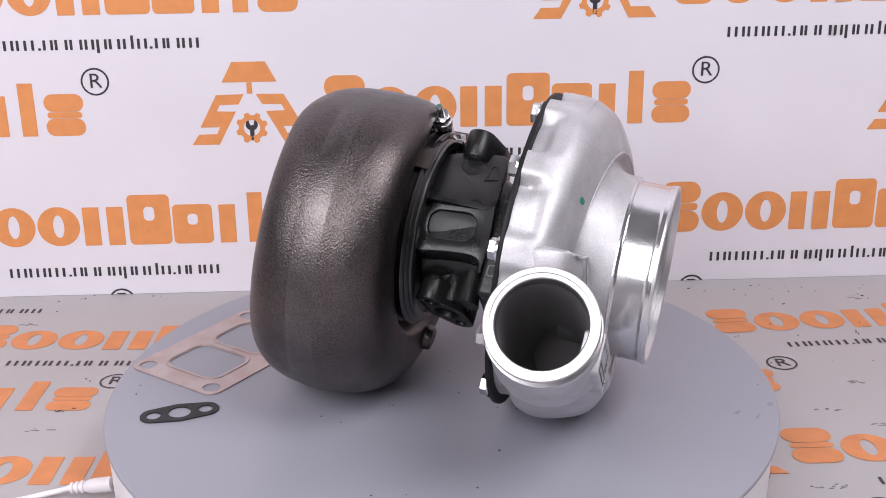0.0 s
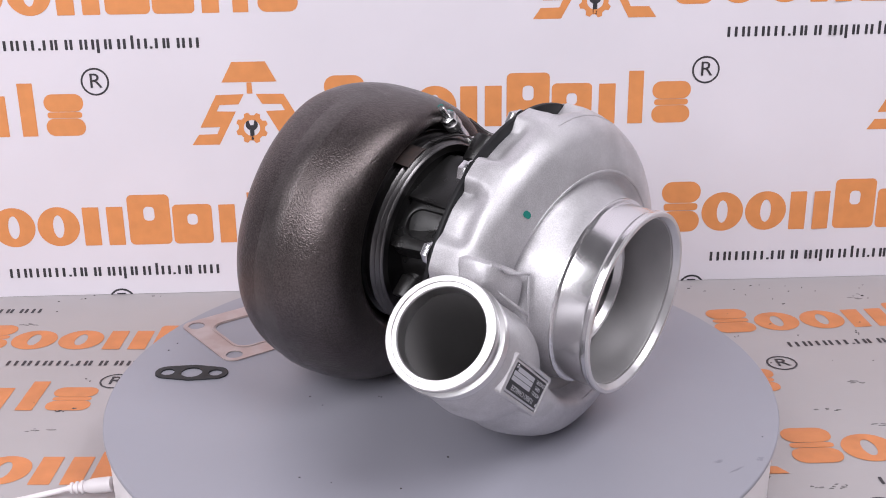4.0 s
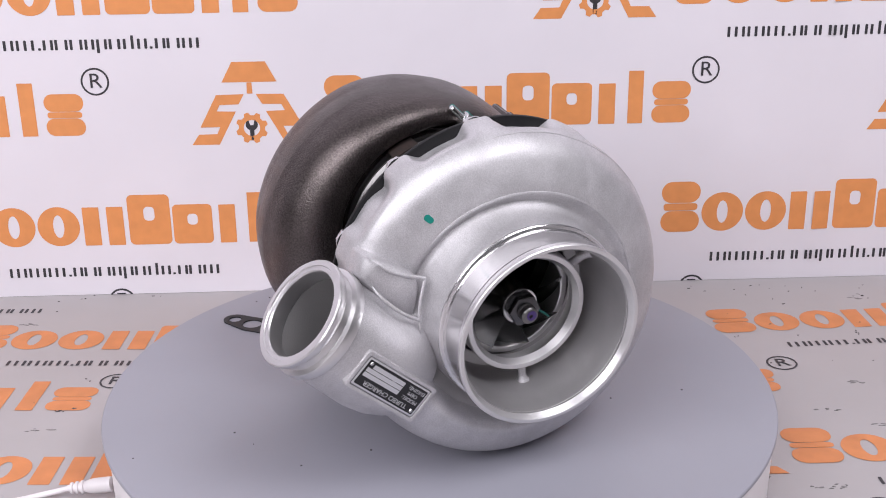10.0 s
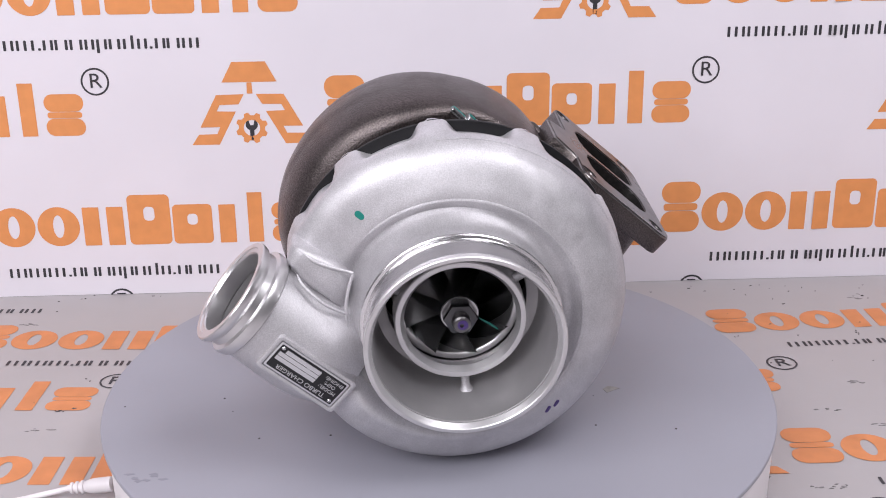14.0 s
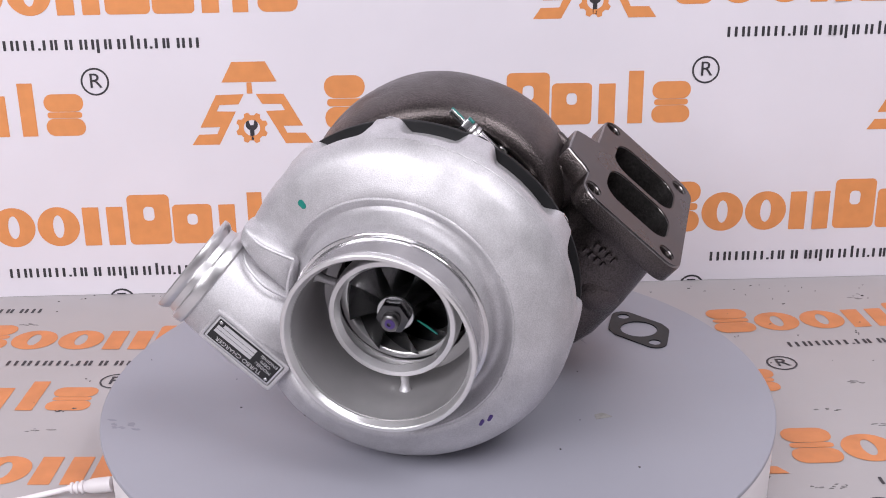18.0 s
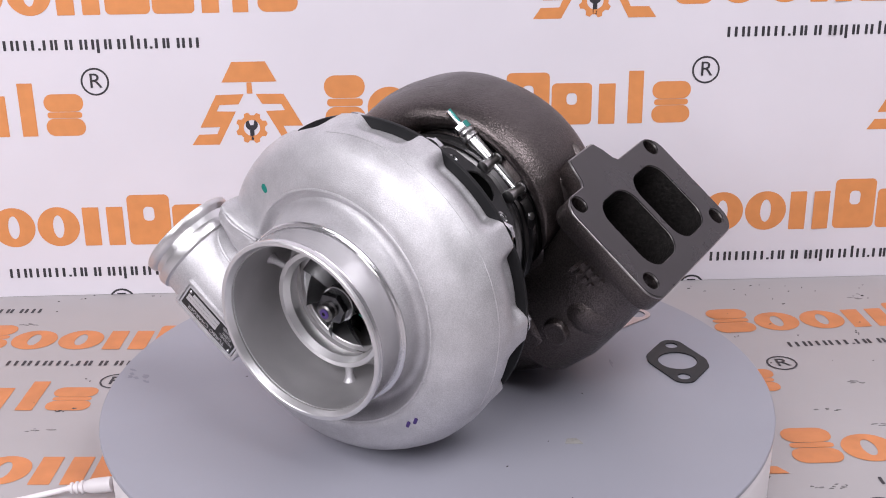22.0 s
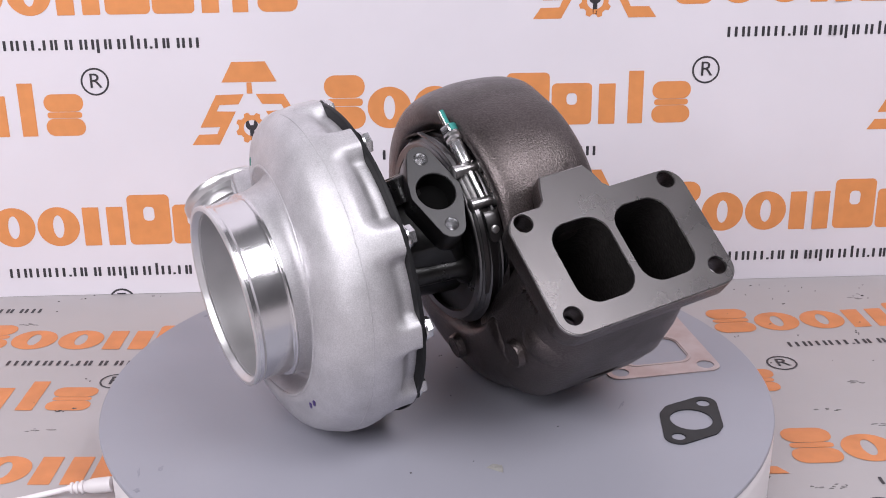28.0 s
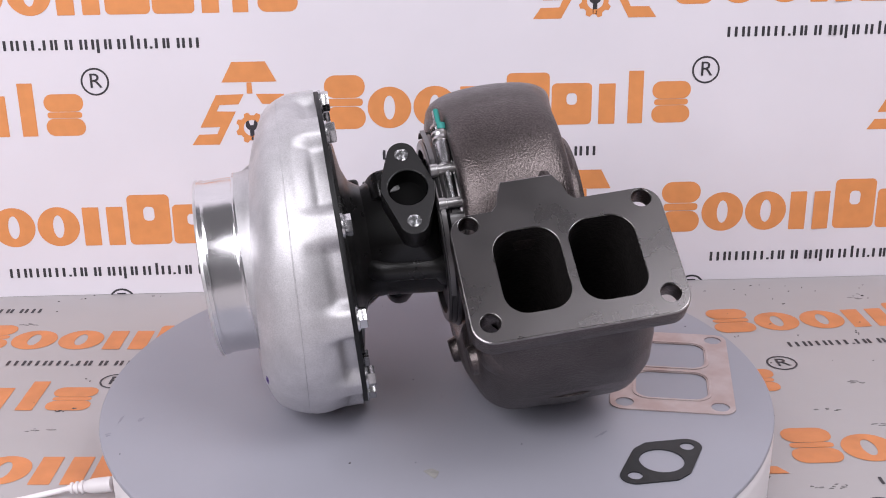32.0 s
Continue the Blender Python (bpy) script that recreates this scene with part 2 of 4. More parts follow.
def name_shape(x0, x1, h, kind):
    """One plain shape of the row: a pill pair, a ring, a pair of bars, a block with a slot, or a bar."""
    cx, w = (x0 + x1) / 2, x1 - x0
    if kind == "ring":
        return slab([(cx + x * w / 2, h / 2 + y * h / 2) for x, y in circle2(1, 36)], [[(cx + x * w * 0.13, h / 2 + y * h * 0.29) for x, y in circle2(1, 24)]], 0, INK)
    if kind == "slot":
        return slab(rounded_rect(w / 2, h / 2, 0.12 * w, 4, cx, h / 2), [rounded_rect(w * 0.13, h * 0.14, w * 0.1, 4, cx, h * 0.62)], 0, INK)
    if kind == "bars":
        bm = slab(rounded_rect(w * 0.205, h / 2, 0.02 * w, 3, x0 + w * 0.205, h / 2), [], 0, INK)
        return slab(rounded_rect(w * 0.205, h / 2, 0.02 * w, 3, x1 - w * 0.205, h / 2), [], 0, INK, bm=bm)
    if kind == "pills":
        bm = slab(rounded_rect(w / 2, h * 0.21, h * 0.2, 6, cx, h * 0.21), [], 0, INK)
        slab(rounded_rect(w * 0.44, h * 0.07, h * 0.06, 4, cx, h * 0.5), [], 0, INK, bm=bm)
        return slab(rounded_rect(w / 2, h * 0.21, h * 0.2, 6, cx, h * 0.79), [], 0, INK, bm=bm)
    return slab(rounded_rect(w / 2, h / 2, 0.03 * w, 3, cx, h / 2), [], 0, INK)


def brand_word(parent, u, v, ink, turn=0.0, cap=0.0528):
    for x0, x1, h, kind in BLOCKS:
        printed(parent, "print_block", name_shape(x0 * cap, x1 * cap, h * cap, kind), u, v, turn, ink)


# marks of the small line: left and right end in parts of its length; n: one bar, t: tall, d: dot, p: hangs down
SMALL = ((0.0, 0.080, "w"), (0.092, 0.171, "w"), (0.183, 0.263, "w"), (0.279, 0.293, "d"), (0.302, 0.348, "o"), (0.355, 0.413, "o"), (0.422, 0.479, "o"),
         (0.489, 0.532, "o"), (0.542, 0.589, "p"), (0.597, 0.648, "o"), (0.658, 0.676, "n"), (0.692, 0.712, "t"), (0.724, 0.768, "o"), (0.778, 0.792, "d"),
         (0.803, 0.850, "o"), (0.856, 0.914, "o"), (0.925, 1.0, "w"))


def web_line(parent, u, v, ink, turn=0.0, length=0.212):
    """A row of plain dark bars for the small line of print."""
    bm = bmesh.new()
    for a, b, kind in SMALL:
        tall = {"d": 0.0022, "t": 0.0130}.get(kind, 0.0098)
        low = -0.0034 if kind == "p" else 0.0
        x0, x1 = a * length, b * length
        wide = 0.0027
        middles = {"w": (x0 + wide / 2, (x0 + x1) / 2, x1 - wide / 2), "o": (x0 + wide / 2, x1 - wide / 2), "p": (x0 + wide / 2, x1 - wide / 2)}.get(kind, ((x0 + x1) / 2,))
        for k, x in enumerate(middles):
            foot = low if k == 0 else 0.0
            slab(rounded_rect(wide / 2, (tall - foot) / 2, 0.0006, 3, x, (tall + foot) / 2), [], 0, INK, bm=bm)
    printed(parent, "print_bars", bm, u, v, turn, ink)


def ring_mark(parent, u, v, ink, r=0.0136, turn=0.0):
    printed(parent, "print_ring", slab(circle2(r, 40), [circle2(r * 0.87, 40)], 0, INK), u, v, turn, ink)
    me = text_mesh("R", 0.0215, 0.00015)
    me.transform(pose(-0.0062, 0.0003, 0.0002) @ Matrix.Diagonal((1.0, 0.94, 1, 1)))
    printed(parent, "print_letter", me, u, v, turn, ink)


def emblem(parent, u, v, ink, dark, s=1.0):
    """Roof, two stepped legs and a toothed wheel: plain shapes, from the middle of the emblem's foot."""
    def poly(name, pts, colour=ink):
        printed(parent, name, slab([(x * s, y * s) for x, y in pts], [], 0, INK), u, v, 0, colour)
    poly("print_roof", [(-0.0265, 0.0621), (0.0268, 0.0621), (0.0166, 0.0820), (-0.0156, 0.0820)])
    poly("print_stem", [(-0.0028, 0.0507), (0.0028, 0.0507), (0.0024, 0.0617), (-0.0024, 0.0617)])
    leg = ((-0.0327, 0.0498), (-0.0058, 0.0502), (-0.0114, 0.0402), (-0.0300, 0.0398), (-0.0332, 0.0335), (-0.0147, 0.0330), (-0.0325, 0.0), (-0.0594, 0.0),
           (-0.0522, 0.0104), (-0.0342, 0.0107), (-0.0310, 0.0177), (-0.0502, 0.0176))
    for sgn in (1, -1):
        poly("print_leg", [(sgn * x, y) for x, y in leg][::sgn])
    teeth = []
    for k in range(48):
        a = 2 * math.pi * (k + 1.5) / 48
        r = 0.0158 if (k % 6) < 3 else 0.0128
        teeth.append((r * math.cos(a), 0.0162 + r * math.sin(a)))
    printed(parent, "print_wheel", slab(teeth, [circle2(0.0080, 24, 0, 0.0162)], 0, INK), u, v, 0, ink)
    jaw = [(0.0075 * math.cos(radians(a)), 0.0195 + 0.0060 * math.sin(radians(a))) for a in range(120, 421, 20)]
    jaw = [(x * 0.8, y) for x, y in jaw] + [(0.0022, 0.0215), (0.0016, 0.0190), (-0.0016, 0.0190), (-0.0022, 0.0215)]
    printed(parent, "print_spanner", slab(jaw, [], 0, INK), u, v, 0, dark)
    printed(parent, "print_spanner", block_shape(-0.0021, 0.0021, 0.0035, 0.0150, 0.0016), u, v, 0, dark)


for u, v in ((-0.1092, 0.1702), (-0.7023, 0.1690), (-0.4894, 0.0540), (0.2274, 0.0542), (-0.4898, 0.2865), (0.2284, 0.2870)):
    brand_word(backdrop, u, v, M_ORANGE)
for u, v in ((-0.0540, 0.1380), (-0.4368, 0.0206), (0.2808, 0.0213), (-0.4385, 0.2535), (0.2827, 0.2545)):
    web_line(backdrop, u, v, M_INK)
for u, v in ((0.2640, 0.2226), (-0.3291, 0.2223)):
    ring_mark(backdrop, u, v, M_INK)
for u, v in ((-0.1815, 0.1570), (0.4894, 0.1588), (0.1530, 0.2752), (0.1480, 0.0410), (-0.5700, 0.0410)):
    emblem(backdrop, u, v, M_ORANGE, M_INK)
for u in (-0.3262, 0.2633):
    rise = [radians(34 + 112 * k / 20) for k in range(21)]
    printed(backdrop, "print_arc", slab([(0.0138 * math.cos(a), 0.0138 * math.sin(a)) for a in rise] + [(0.0118 * math.cos(a), 0.0118 * math.sin(a)) for a in rise[::-1]],
                                        [], 0, INK), u, -0.0075, 0, M_INK)
    printed(backdrop, "print_bar", block_shape(-0.0048, 0.0042, 0.0, 0.0014, 0.0005), u, 0.0, 0, M_INK)
for u, v, turn in ((-0.4470, 0.2003, -1.7), (0.2630, 0.2132, 4.0), (-0.6560, 0.0885, -1.7), (-0.0669, 0.0955, 0.0), (-0.4440, -0.0345, -1.5), (0.2715, -0.0232, 1.5)):
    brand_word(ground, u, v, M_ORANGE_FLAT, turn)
for u, v, turn in ((-0.6090, 0.2828, 0.0), (-0.3936, 0.1652, -1.8), (0.3220, 0.1815, 4.0), (0.3262, -0.0540, 2.0)):
    web_line(ground, u, v, M_INK, turn)
for u, v, turn in ((-0.2857, 0.1312, -1.7), (0.3057, 0.1487, 4.0), (0.3165, -0.0850, 2.0)):
    ring_mark(ground, u, v, M_INK, 0.0137, turn)
emblem(ground, 0.2031, -0.0373, M_ORANGE_FLAT, M_INK)

# dirt on the flat sheet: single specks, small clusters and a few soft scuffs
random.seed(4)


def fleck(bm, x, y, w, h, turn, z1):
    blob = [(w * math.cos(a) * random.uniform(0.5, 1.3), h * math.sin(a) * random.uniform(0.5, 1.3)) for a in (radians(45 * q) for q in range(8))]
    slab([(x + p * math.cos(turn) - q * math.sin(turn), y + p * math.sin(turn) + q * math.cos(turn)) for p, q in blob], [], -0.0008, z1, bm=bm)


bm = bmesh.new()
for k in range(60):
    x, y = random.uniform(0.20, 0.52) * random.choice((1, 1, 1, -1)), random.uniform(-0.12, 0.33)
    for _ in range(random.choice((1, 1, 1, 2, 4))):
        r = random.choice((0.0003, 0.0004, 0.0005, 0.0008, 0.0011))
        fleck(bm, x + random.gauss(0, 0.004), y + random.gauss(0, 0.003), r * random.uniform(0.8, 2.6), r, random.uniform(-0.6, 0.6), 0.00015)
for k in range(34):
    fleck(bm, random.uniform(0.18, 0.5) * random.choice((1, 1, -1)), 0.33 - abs(random.gauss(0, 0.022)), random.uniform(0.0004, 0.0016), random.uniform(0.0004, 0.0008), 0.1, 0.00015)
tagged(part("dirt_specks", bm, M_SOOT, ground), kind="stuff")
bm = bmesh.new()
for x, y in ((0.322, 0.062), (0.276, -0.055), (0.301, -0.056), (0.355, 0.035), (0.268, 0.052), (0.36, 0.11), (-0.33, 0.045), (-0.40, 0.255), (0.42, 0.29)):
    for _ in range(5):
        fleck(bm, x + random.gauss(0, 0.006), y + random.gauss(0, 0.002), random.uniform(0.001, 0.004), random.uniform(0.0003, 0.0008), random.uniform(-0.4, 0.4), 0.00012)
tagged(part("scuffs", bm, mat("grey_scuff", (0.30, 0.285, 0.285), 0.6, mottle=0.35, mottle_scale=300), ground), kind="stuff")

# room round the set
bm = bmesh.new()
X, Y0, Y1, Z0, Z1 = 2.1, -2.35, 0.5, -0.09, 2.4
for a, b, c, d in (((-X, Y0, Z0), (-X, Y1, Z0), (-X, Y1, Z1), (-X, Y0, Z1)), ((X, Y0, Z0), (X, Y1, Z0), (X, Y1, Z1), (X, Y0, Z1)),
                   ((-X, Y0, Z0), (X, Y0, Z0), (X, Y0, Z1), (-X, Y0, Z1)), ((-X, Y1, Z0), (X, Y1, Z0), (X, Y1, Z1), (-X, Y1, Z1))):
    quad = [Vector(q) for q in (a, b, c, d)]
    n = (quad[1] - quad[0]).cross(quad[2] - quad[0]).normalized() * 0.05
    mid = Vector((0, (Y0 + Y1) / 2, (Z0 + Z1) / 2))
    if (quad[0] - mid).dot(n) < 0:
        n = -n
    loft(bm, [quad, [q + n for q in quad]], caps=(True, True))
tagged(part("wall_room", bm, M_ROOM), "plain grey studio walls", "wall", kind="structure")
bm = bmesh.new()
loft(bm, [[(-X, Y0, Z1), (X, Y0, Z1), (X, Y1, Z1), (-X, Y1, Z1)], [(-X, Y0, Z1 + 0.05), (X, Y0, Z1 + 0.05), (X, Y1, Z1 + 0.05), (-X, Y1, Z1 + 0.05)]],
     caps=(True, True))
tagged(part("ceiling", bm, M_ROOM), "plain grey studio ceiling", "ceiling", kind="structure")

# ---- turntable ----
turntable = empty("turntable", "round display turntable with grey top and white base", "turntable")
bm = turned([(-0.0035, 0.2470), (-0.0035, 0.2492), (-0.0028, 0.2500), (-0.0006, 0.2500), (0.0, 0.2494)], Matrix.Identity(4), 180)
top_plate = part("top_plate", bm, M_DISC, turntable, "smooth matt grey disc")
bm = turned([(-0.0585, 0.2440), (-0.057, 0.2465), (-0.012, 0.2475), (-0.0075, 0.2470), (-0.0045, 0.2450)], Matrix.Identity(4), 160)
part("base", bm, M_WHITE, turntable, "white plastic drum")
bm = slab([(-0.006, -0.0035), (0.0065, -0.003), (0.004, 0.0016), (0.001, 0.0045), (-0.005, 0.003)], [], 0.00005, 0.00035, pose(0.0601, 0.1149, 0, 0, 0, 100))
part("stain", bm, M_STAIN, top_plate, "pale dry smear")
M_SMUDGE = mat("thin_grime", (0.275, 0.275, 0.315), 0.5, 0.0, mottle=0.12, mottle_scale=120)
random.seed(21)
for x, y, w, h, turn in ((0.0409, -0.2289, 0.0100, 0.0040, 70), (-0.0680, 0.1228, 0.0085, 0.0012, 20), (0.2277, -0.0561, 0.0090, 0.0008, 60), (0.2404, -0.0393, 0.0035, 0.0022, 20),
                         (0.2139, -0.0514, 0.0040, 0.0018, 40)):
    bm = bmesh.new()
    for k in range(7):
        cx, cy = random.gauss(0, w * 0.5), random.gauss(0, h * 0.6)
        slab([(cx + w * 0.35 * math.cos(radians(a)) * random.uniform(0.4, 1.2), cy + h * 0.5 * math.sin(radians(a)) * random.uniform(0.4, 1.2)) for a in range(0, 360, 36)],
             [], 0.00002 + 0.00001 * k, 0.00012 + 0.00001 * k, pose(x, y, 0, 0, 0, turn), bm=bm)
    part("smudge", bm, M_SMUDGE, top_plate, "faint grey smudge")
bm = bmesh.new()
random.seed(9)
for k in range(26):
    a, r = random.uniform(0, 6.283), 0.24 * math.sqrt(random.random())
    slab(circle2(random.uniform(0.0004, 0.0009), 6, r * math.cos(a), r * math.sin(a)), [], 0.00005, 0.0004, bm=bm)
tagged(part("specks", bm, M_SOOT, top_plate, "dark dust specks"), kind="stuff")

cable = empty("power_cable", "white power cable plugged into the turntable base", "cable")
d = basis((-0.2420, -0.0570, -0.0487), (-1, 0.0, -0.10))
part("plug", turned([(0, 0.0056), (0.004, 0.0058), (0.013, 0.0056), (0.0165, 0.0050), (0.0190, 0.0042), (0.0198, 0.0036), (0.0205, 0.0049), (0.0222, 0.0049),
                     (0.0228, 0.0033), (0.0240, 0.0033), (0.0245, 0.0046), (0.0262, 0.0046), (0.0268, 0.0030), (0.0280, 0.0030), (0.0285, 0.0042), (0.0300, 0.0042),
                     (0.0306, 0.0027), (0.0325, 0.0024)], d, 24), M_WHITE, cable)
part("lead", tube(spline([d @ Vector((0, 0, 0.031)), (-0.284, -0.0565, -0.0548), (-0.304, -0.0605, -0.0576), (-0.34, -0.078, -0.0576), (-0.42, -0.14, -0.0576), (-0.55, -0.27, -0.0576)], 40),
                  0.0021, 10), M_WHITE, cable)

# ---- turbocharger ----
# Its own space: x along the shaft towards the intake, origin in the middle of the intake's rim.
turbo = empty("turbocharger", "turbocharger with silver compressor housing and dark cast-iron turbine housing", "turbocharger")
LUGS = (158, 127, 96, 64, 25, -9, -41, -73)


def lug_at(deg):
    best = 0.0
    for a in LUGS:
        d = abs((deg - a + 180) % 360 - 180)
        best = max(best, smooth((8.5 - d) / 5.0))
    return best


def compressor_profile(deg):
    s = ((155 - deg) % 360) / 360
    crest = -0.0535 + 0.052 * s - 0.013 * s * s
    if s > 0.80:
        crest = mixed(-0.0202, -0.0535, smooth((s - 0.80) / 0.20))
    full = 0.1115 + 0.0035 * math.exp(-((s - 0.68) / 0.22) ** 2)
    fat = math.exp(-((s - 0.66) / 0.24) ** 2)
    lug = lug_at(deg)
    side = (deg + 180) % 360 - 180
    waist = mixed(mixed(0.1045, 0.1092, smooth((side - 131) / 12) if side < 178 else 1 - smooth((side - 178) / 2)), 0.1135, lug)
    return spline([(-0.0285, 0.0640, 0), (-0.0390, 0.0655, 0), (crest - 0.0045 if crest < -0.036 else -0.0405, 0.0715, 0), (crest - 0.0005, 0.0785, 0),
                   (crest - 0.0035 + 0.002 * fat, 0.0890, 0), (mixed(crest, -0.072, 0.42 - 0.20 * fat), 0.1040 + 0.0015 * fat, 0), (-0.0690 + 0.010 * fat, full, 0),
                   (-0.0785, mixed(full - 0.0025, 0.1135, lug), 0), (-0.0855, waist, 0), (-0.0928, waist, 0)], 40)


N_OUT = Vector((0.030, -0.752, 0.658)).normalized()
C_OUT = Vector((-0.0556, -0.1446, 0.0193))
M_OUT = basis(C_OUT, N_OUT)

bm = bmesh.new()
loops = []
for k in range(300):
    deg = 155 - 360 * k / 300
    a = radians(deg)
    loops.append([(p.x, p.y * math.cos(a), p.y * math.sin(a)) for p in compressor_profile(deg)]
                 + [(-0.0928, 0.05 * math.cos(a), 0.05 * math.sin(a))])
loft(bm, loops, closed_loop=False, closed=True)
# discharge duct, outside then inside
duct = [(-0.094, 0.0290), (-0.086, 0.0330), (-0.075, 0.0362), (-0.062, 0.0373), (-0.045, 0.0362), (-0.028, 0.0350), (-0.020, 0.0342), (-0.012, 0.0338)]
inward = M_OUT.inverted()


def in_bore(p):
    q = inward @ p
    return math.hypot(q.x, q.y) < 0.0305 and -0.092 < q.z < 0


bmesh.ops.delete(bm, geom=[f for f in bm.faces if in_bore(f.calc_center_median())], context="FACES")
turned(duct, M_OUT, 64, caps=(False, False), bm=bm)
# web between duct and scroll
hull = bmesh.new()
for q in ((-0.050, -0.102, 0.050), (-0.080, -0.102, 0.050), (-0.0455, -0.068, 0.0325), (-0.080, -0.07, 0.03), (-0.0455, -0.073, 0.004), (-0.080, -0.07, 0.0),
          (-0.046, -0.092, 0.022), (-0.08, -0.11, 0.02), (-0.049, -0.1065, 0.040)):
    hull.verts.new(q)
mid = sum((q.co for q in hull.verts), Vector()) / len(hull.verts)
for q in hull.verts:
    q.co = mid + (q.co - mid) * 1.05
bmesh.ops.convex_hull(hull, input=hull.verts[:])
bmesh.ops.subdivide_edges(hull, edges=hull.edges[:], cuts=4, use_grid_fill=True)
for _ in range(3):
    bmesh.ops.smooth_vert(hull, verts=hull.verts[:], factor=0.5, use_axis_x=True, use_axis_y=True, use_axis_z=True)
bmesh.ops.delete(hull, geom=[f for f in hull.faces if in_bore(f.calc_center_median())], context="FACES")
tmp = bpy.data.meshes.new("tmp")
hull.to_mesh(tmp)
hull.free()
bm.from_mesh(tmp)
bpy.data.meshes.remove(tmp)
# raised lines of the casting
tube(spline([(-0.0478, -0.0965, 0.0462), (-0.0460, -0.0870, 0.0395), (-0.0450, -0.0665, 0.0320)], 14), [0.0004 + 0.0009 * smooth(min(k, 17 - k) / 4) for k in range(14)], 10, bm)
tube(spline([(-0.0455, -0.1010, 0.0330), (-0.0402, -0.0970, 0.0270), (-0.0360, -0.0850, 0.0160), (-0.0400, -0.0720, 0.0060)], 16), [0.0004 + 0.0007 * smooth(min(k, 19 - k) / 4) for k in range(16)], 10, bm)
tube(spline([(-0.0450, -0.0665, 0.0320), (-0.0420, -0.0705, 0.0190), (-0.0400, -0.0720, 0.0060), (-0.0385, -0.0708, -0.0070)], 20),
     [0.0002 + 0.0009 * smooth((19 - k) / 7) for k in range(20)], 10, bm)
# ridge between the machined shoulder and the scroll
def ridge_point(deg):
    p = min(compressor_profile(deg), key=lambda q: abs(q.y - 0.0782))
    a = radians(deg)
    return Vector((p.x - 0.0004, p.y * math.cos(a), p.y * math.sin(a)))


tube([ridge_point(150 - k) for k in range(0, 262, 3)], [0.0011 * smooth(min(k, 87 - k) / 8) + 0.0001 for k in range(88)], 8, bm)
# fine parting seam round the scroll
tube([Vector((p.x, p.y * math.cos(radians(a)), p.y * math.sin(radians(a)))) for a, p in ((a, compressor_profile(a)[25]) for a in range(-84, 100, 4))], 0.00045, 6, bm)
housing = part("compressor_housing", bm, M_ALU, turbo, "sand-cast silver aluminium scroll", angle=40)

# machined intake
part("intake_tube", lathe([(-0.0285, 0.0592), (-0.0285, 0.0642), (-0.0274, 0.0642), (-0.0268, 0.0636), (-0.0264, 0.0619), (-0.0258, 0.0617), (-0.0250, 0.0617), (-0.0072, 0.0617),
                           (-0.0066, 0.0618), (-0.0050, 0.0626), (-0.0022, 0.0626), (-0.0022, 0.0592)], 160), M_MACH, turbo, "bright machined aluminium intake tube", angle=20)
part("intake_lip", lathe([(-0.0022, 0.0590), (-0.0022, 0.0628), (-0.0006, 0.0627), (0.0, 0.0621), (0.0, 0.0600), (-0.0005, 0.0595), (-0.0042, 0.0576), (-0.0060, 0.0576),
                          (-0.0062, 0.0590)], 160), M_RIM, turbo, "bevelled front edge of the intake", angle=12)
part("intake_bore", lathe([(-0.0058, 0.0571), (-0.012, 0.0564), (-0.050, 0.0556), (-0.058, 0.0530), (-0.0600, 0.0460), (-0.061, 0.0460), (-0.061, 0.0580), (-0.0058, 0.0580)], 128),
     M_BORE, turbo, "dull grey cast intake bore")
part("shroud_ring", lathe([(-0.0329, 0.0384), (-0.0329, 0.0414), (-0.0336, 0.0421), (-0.0365, 0.0423), (-0.0490, 0.0425), (-0.0490, 0.0396),
                           (-0.0395, 0.0364), (-0.0374, 0.0358)], 128), M_RIM, turbo, "machined inner shroud ring", angle=12)
part("shroud", lathe([(-0.0530, 0.0366), (-0.0530, 0.0400), (-0.0905, 0.0430), (-0.0905, 0.0372), (-0.0700, 0.0362), (-0.0535, 0.0360)], 128), M_RIM, turbo, "machined edge of the wheel shroud")
for deg in (-86, 34, 154):
    a = radians(deg)
    base_p, top_p = Vector((-0.040, 0.0565 * math.cos(a), 0.0565 * math.sin(a))), Vector((-0.043, 0.040 * math.cos(a), 0.040 * math.sin(a)))
    part("strut", tube([base_p, mixed(base_p, top_p, 0.15), mixed(base_p, top_p, 0.3), top_p], [0.0048, 0.0034, 0.0028, 0.0030], 14), M_ALU, turbo)

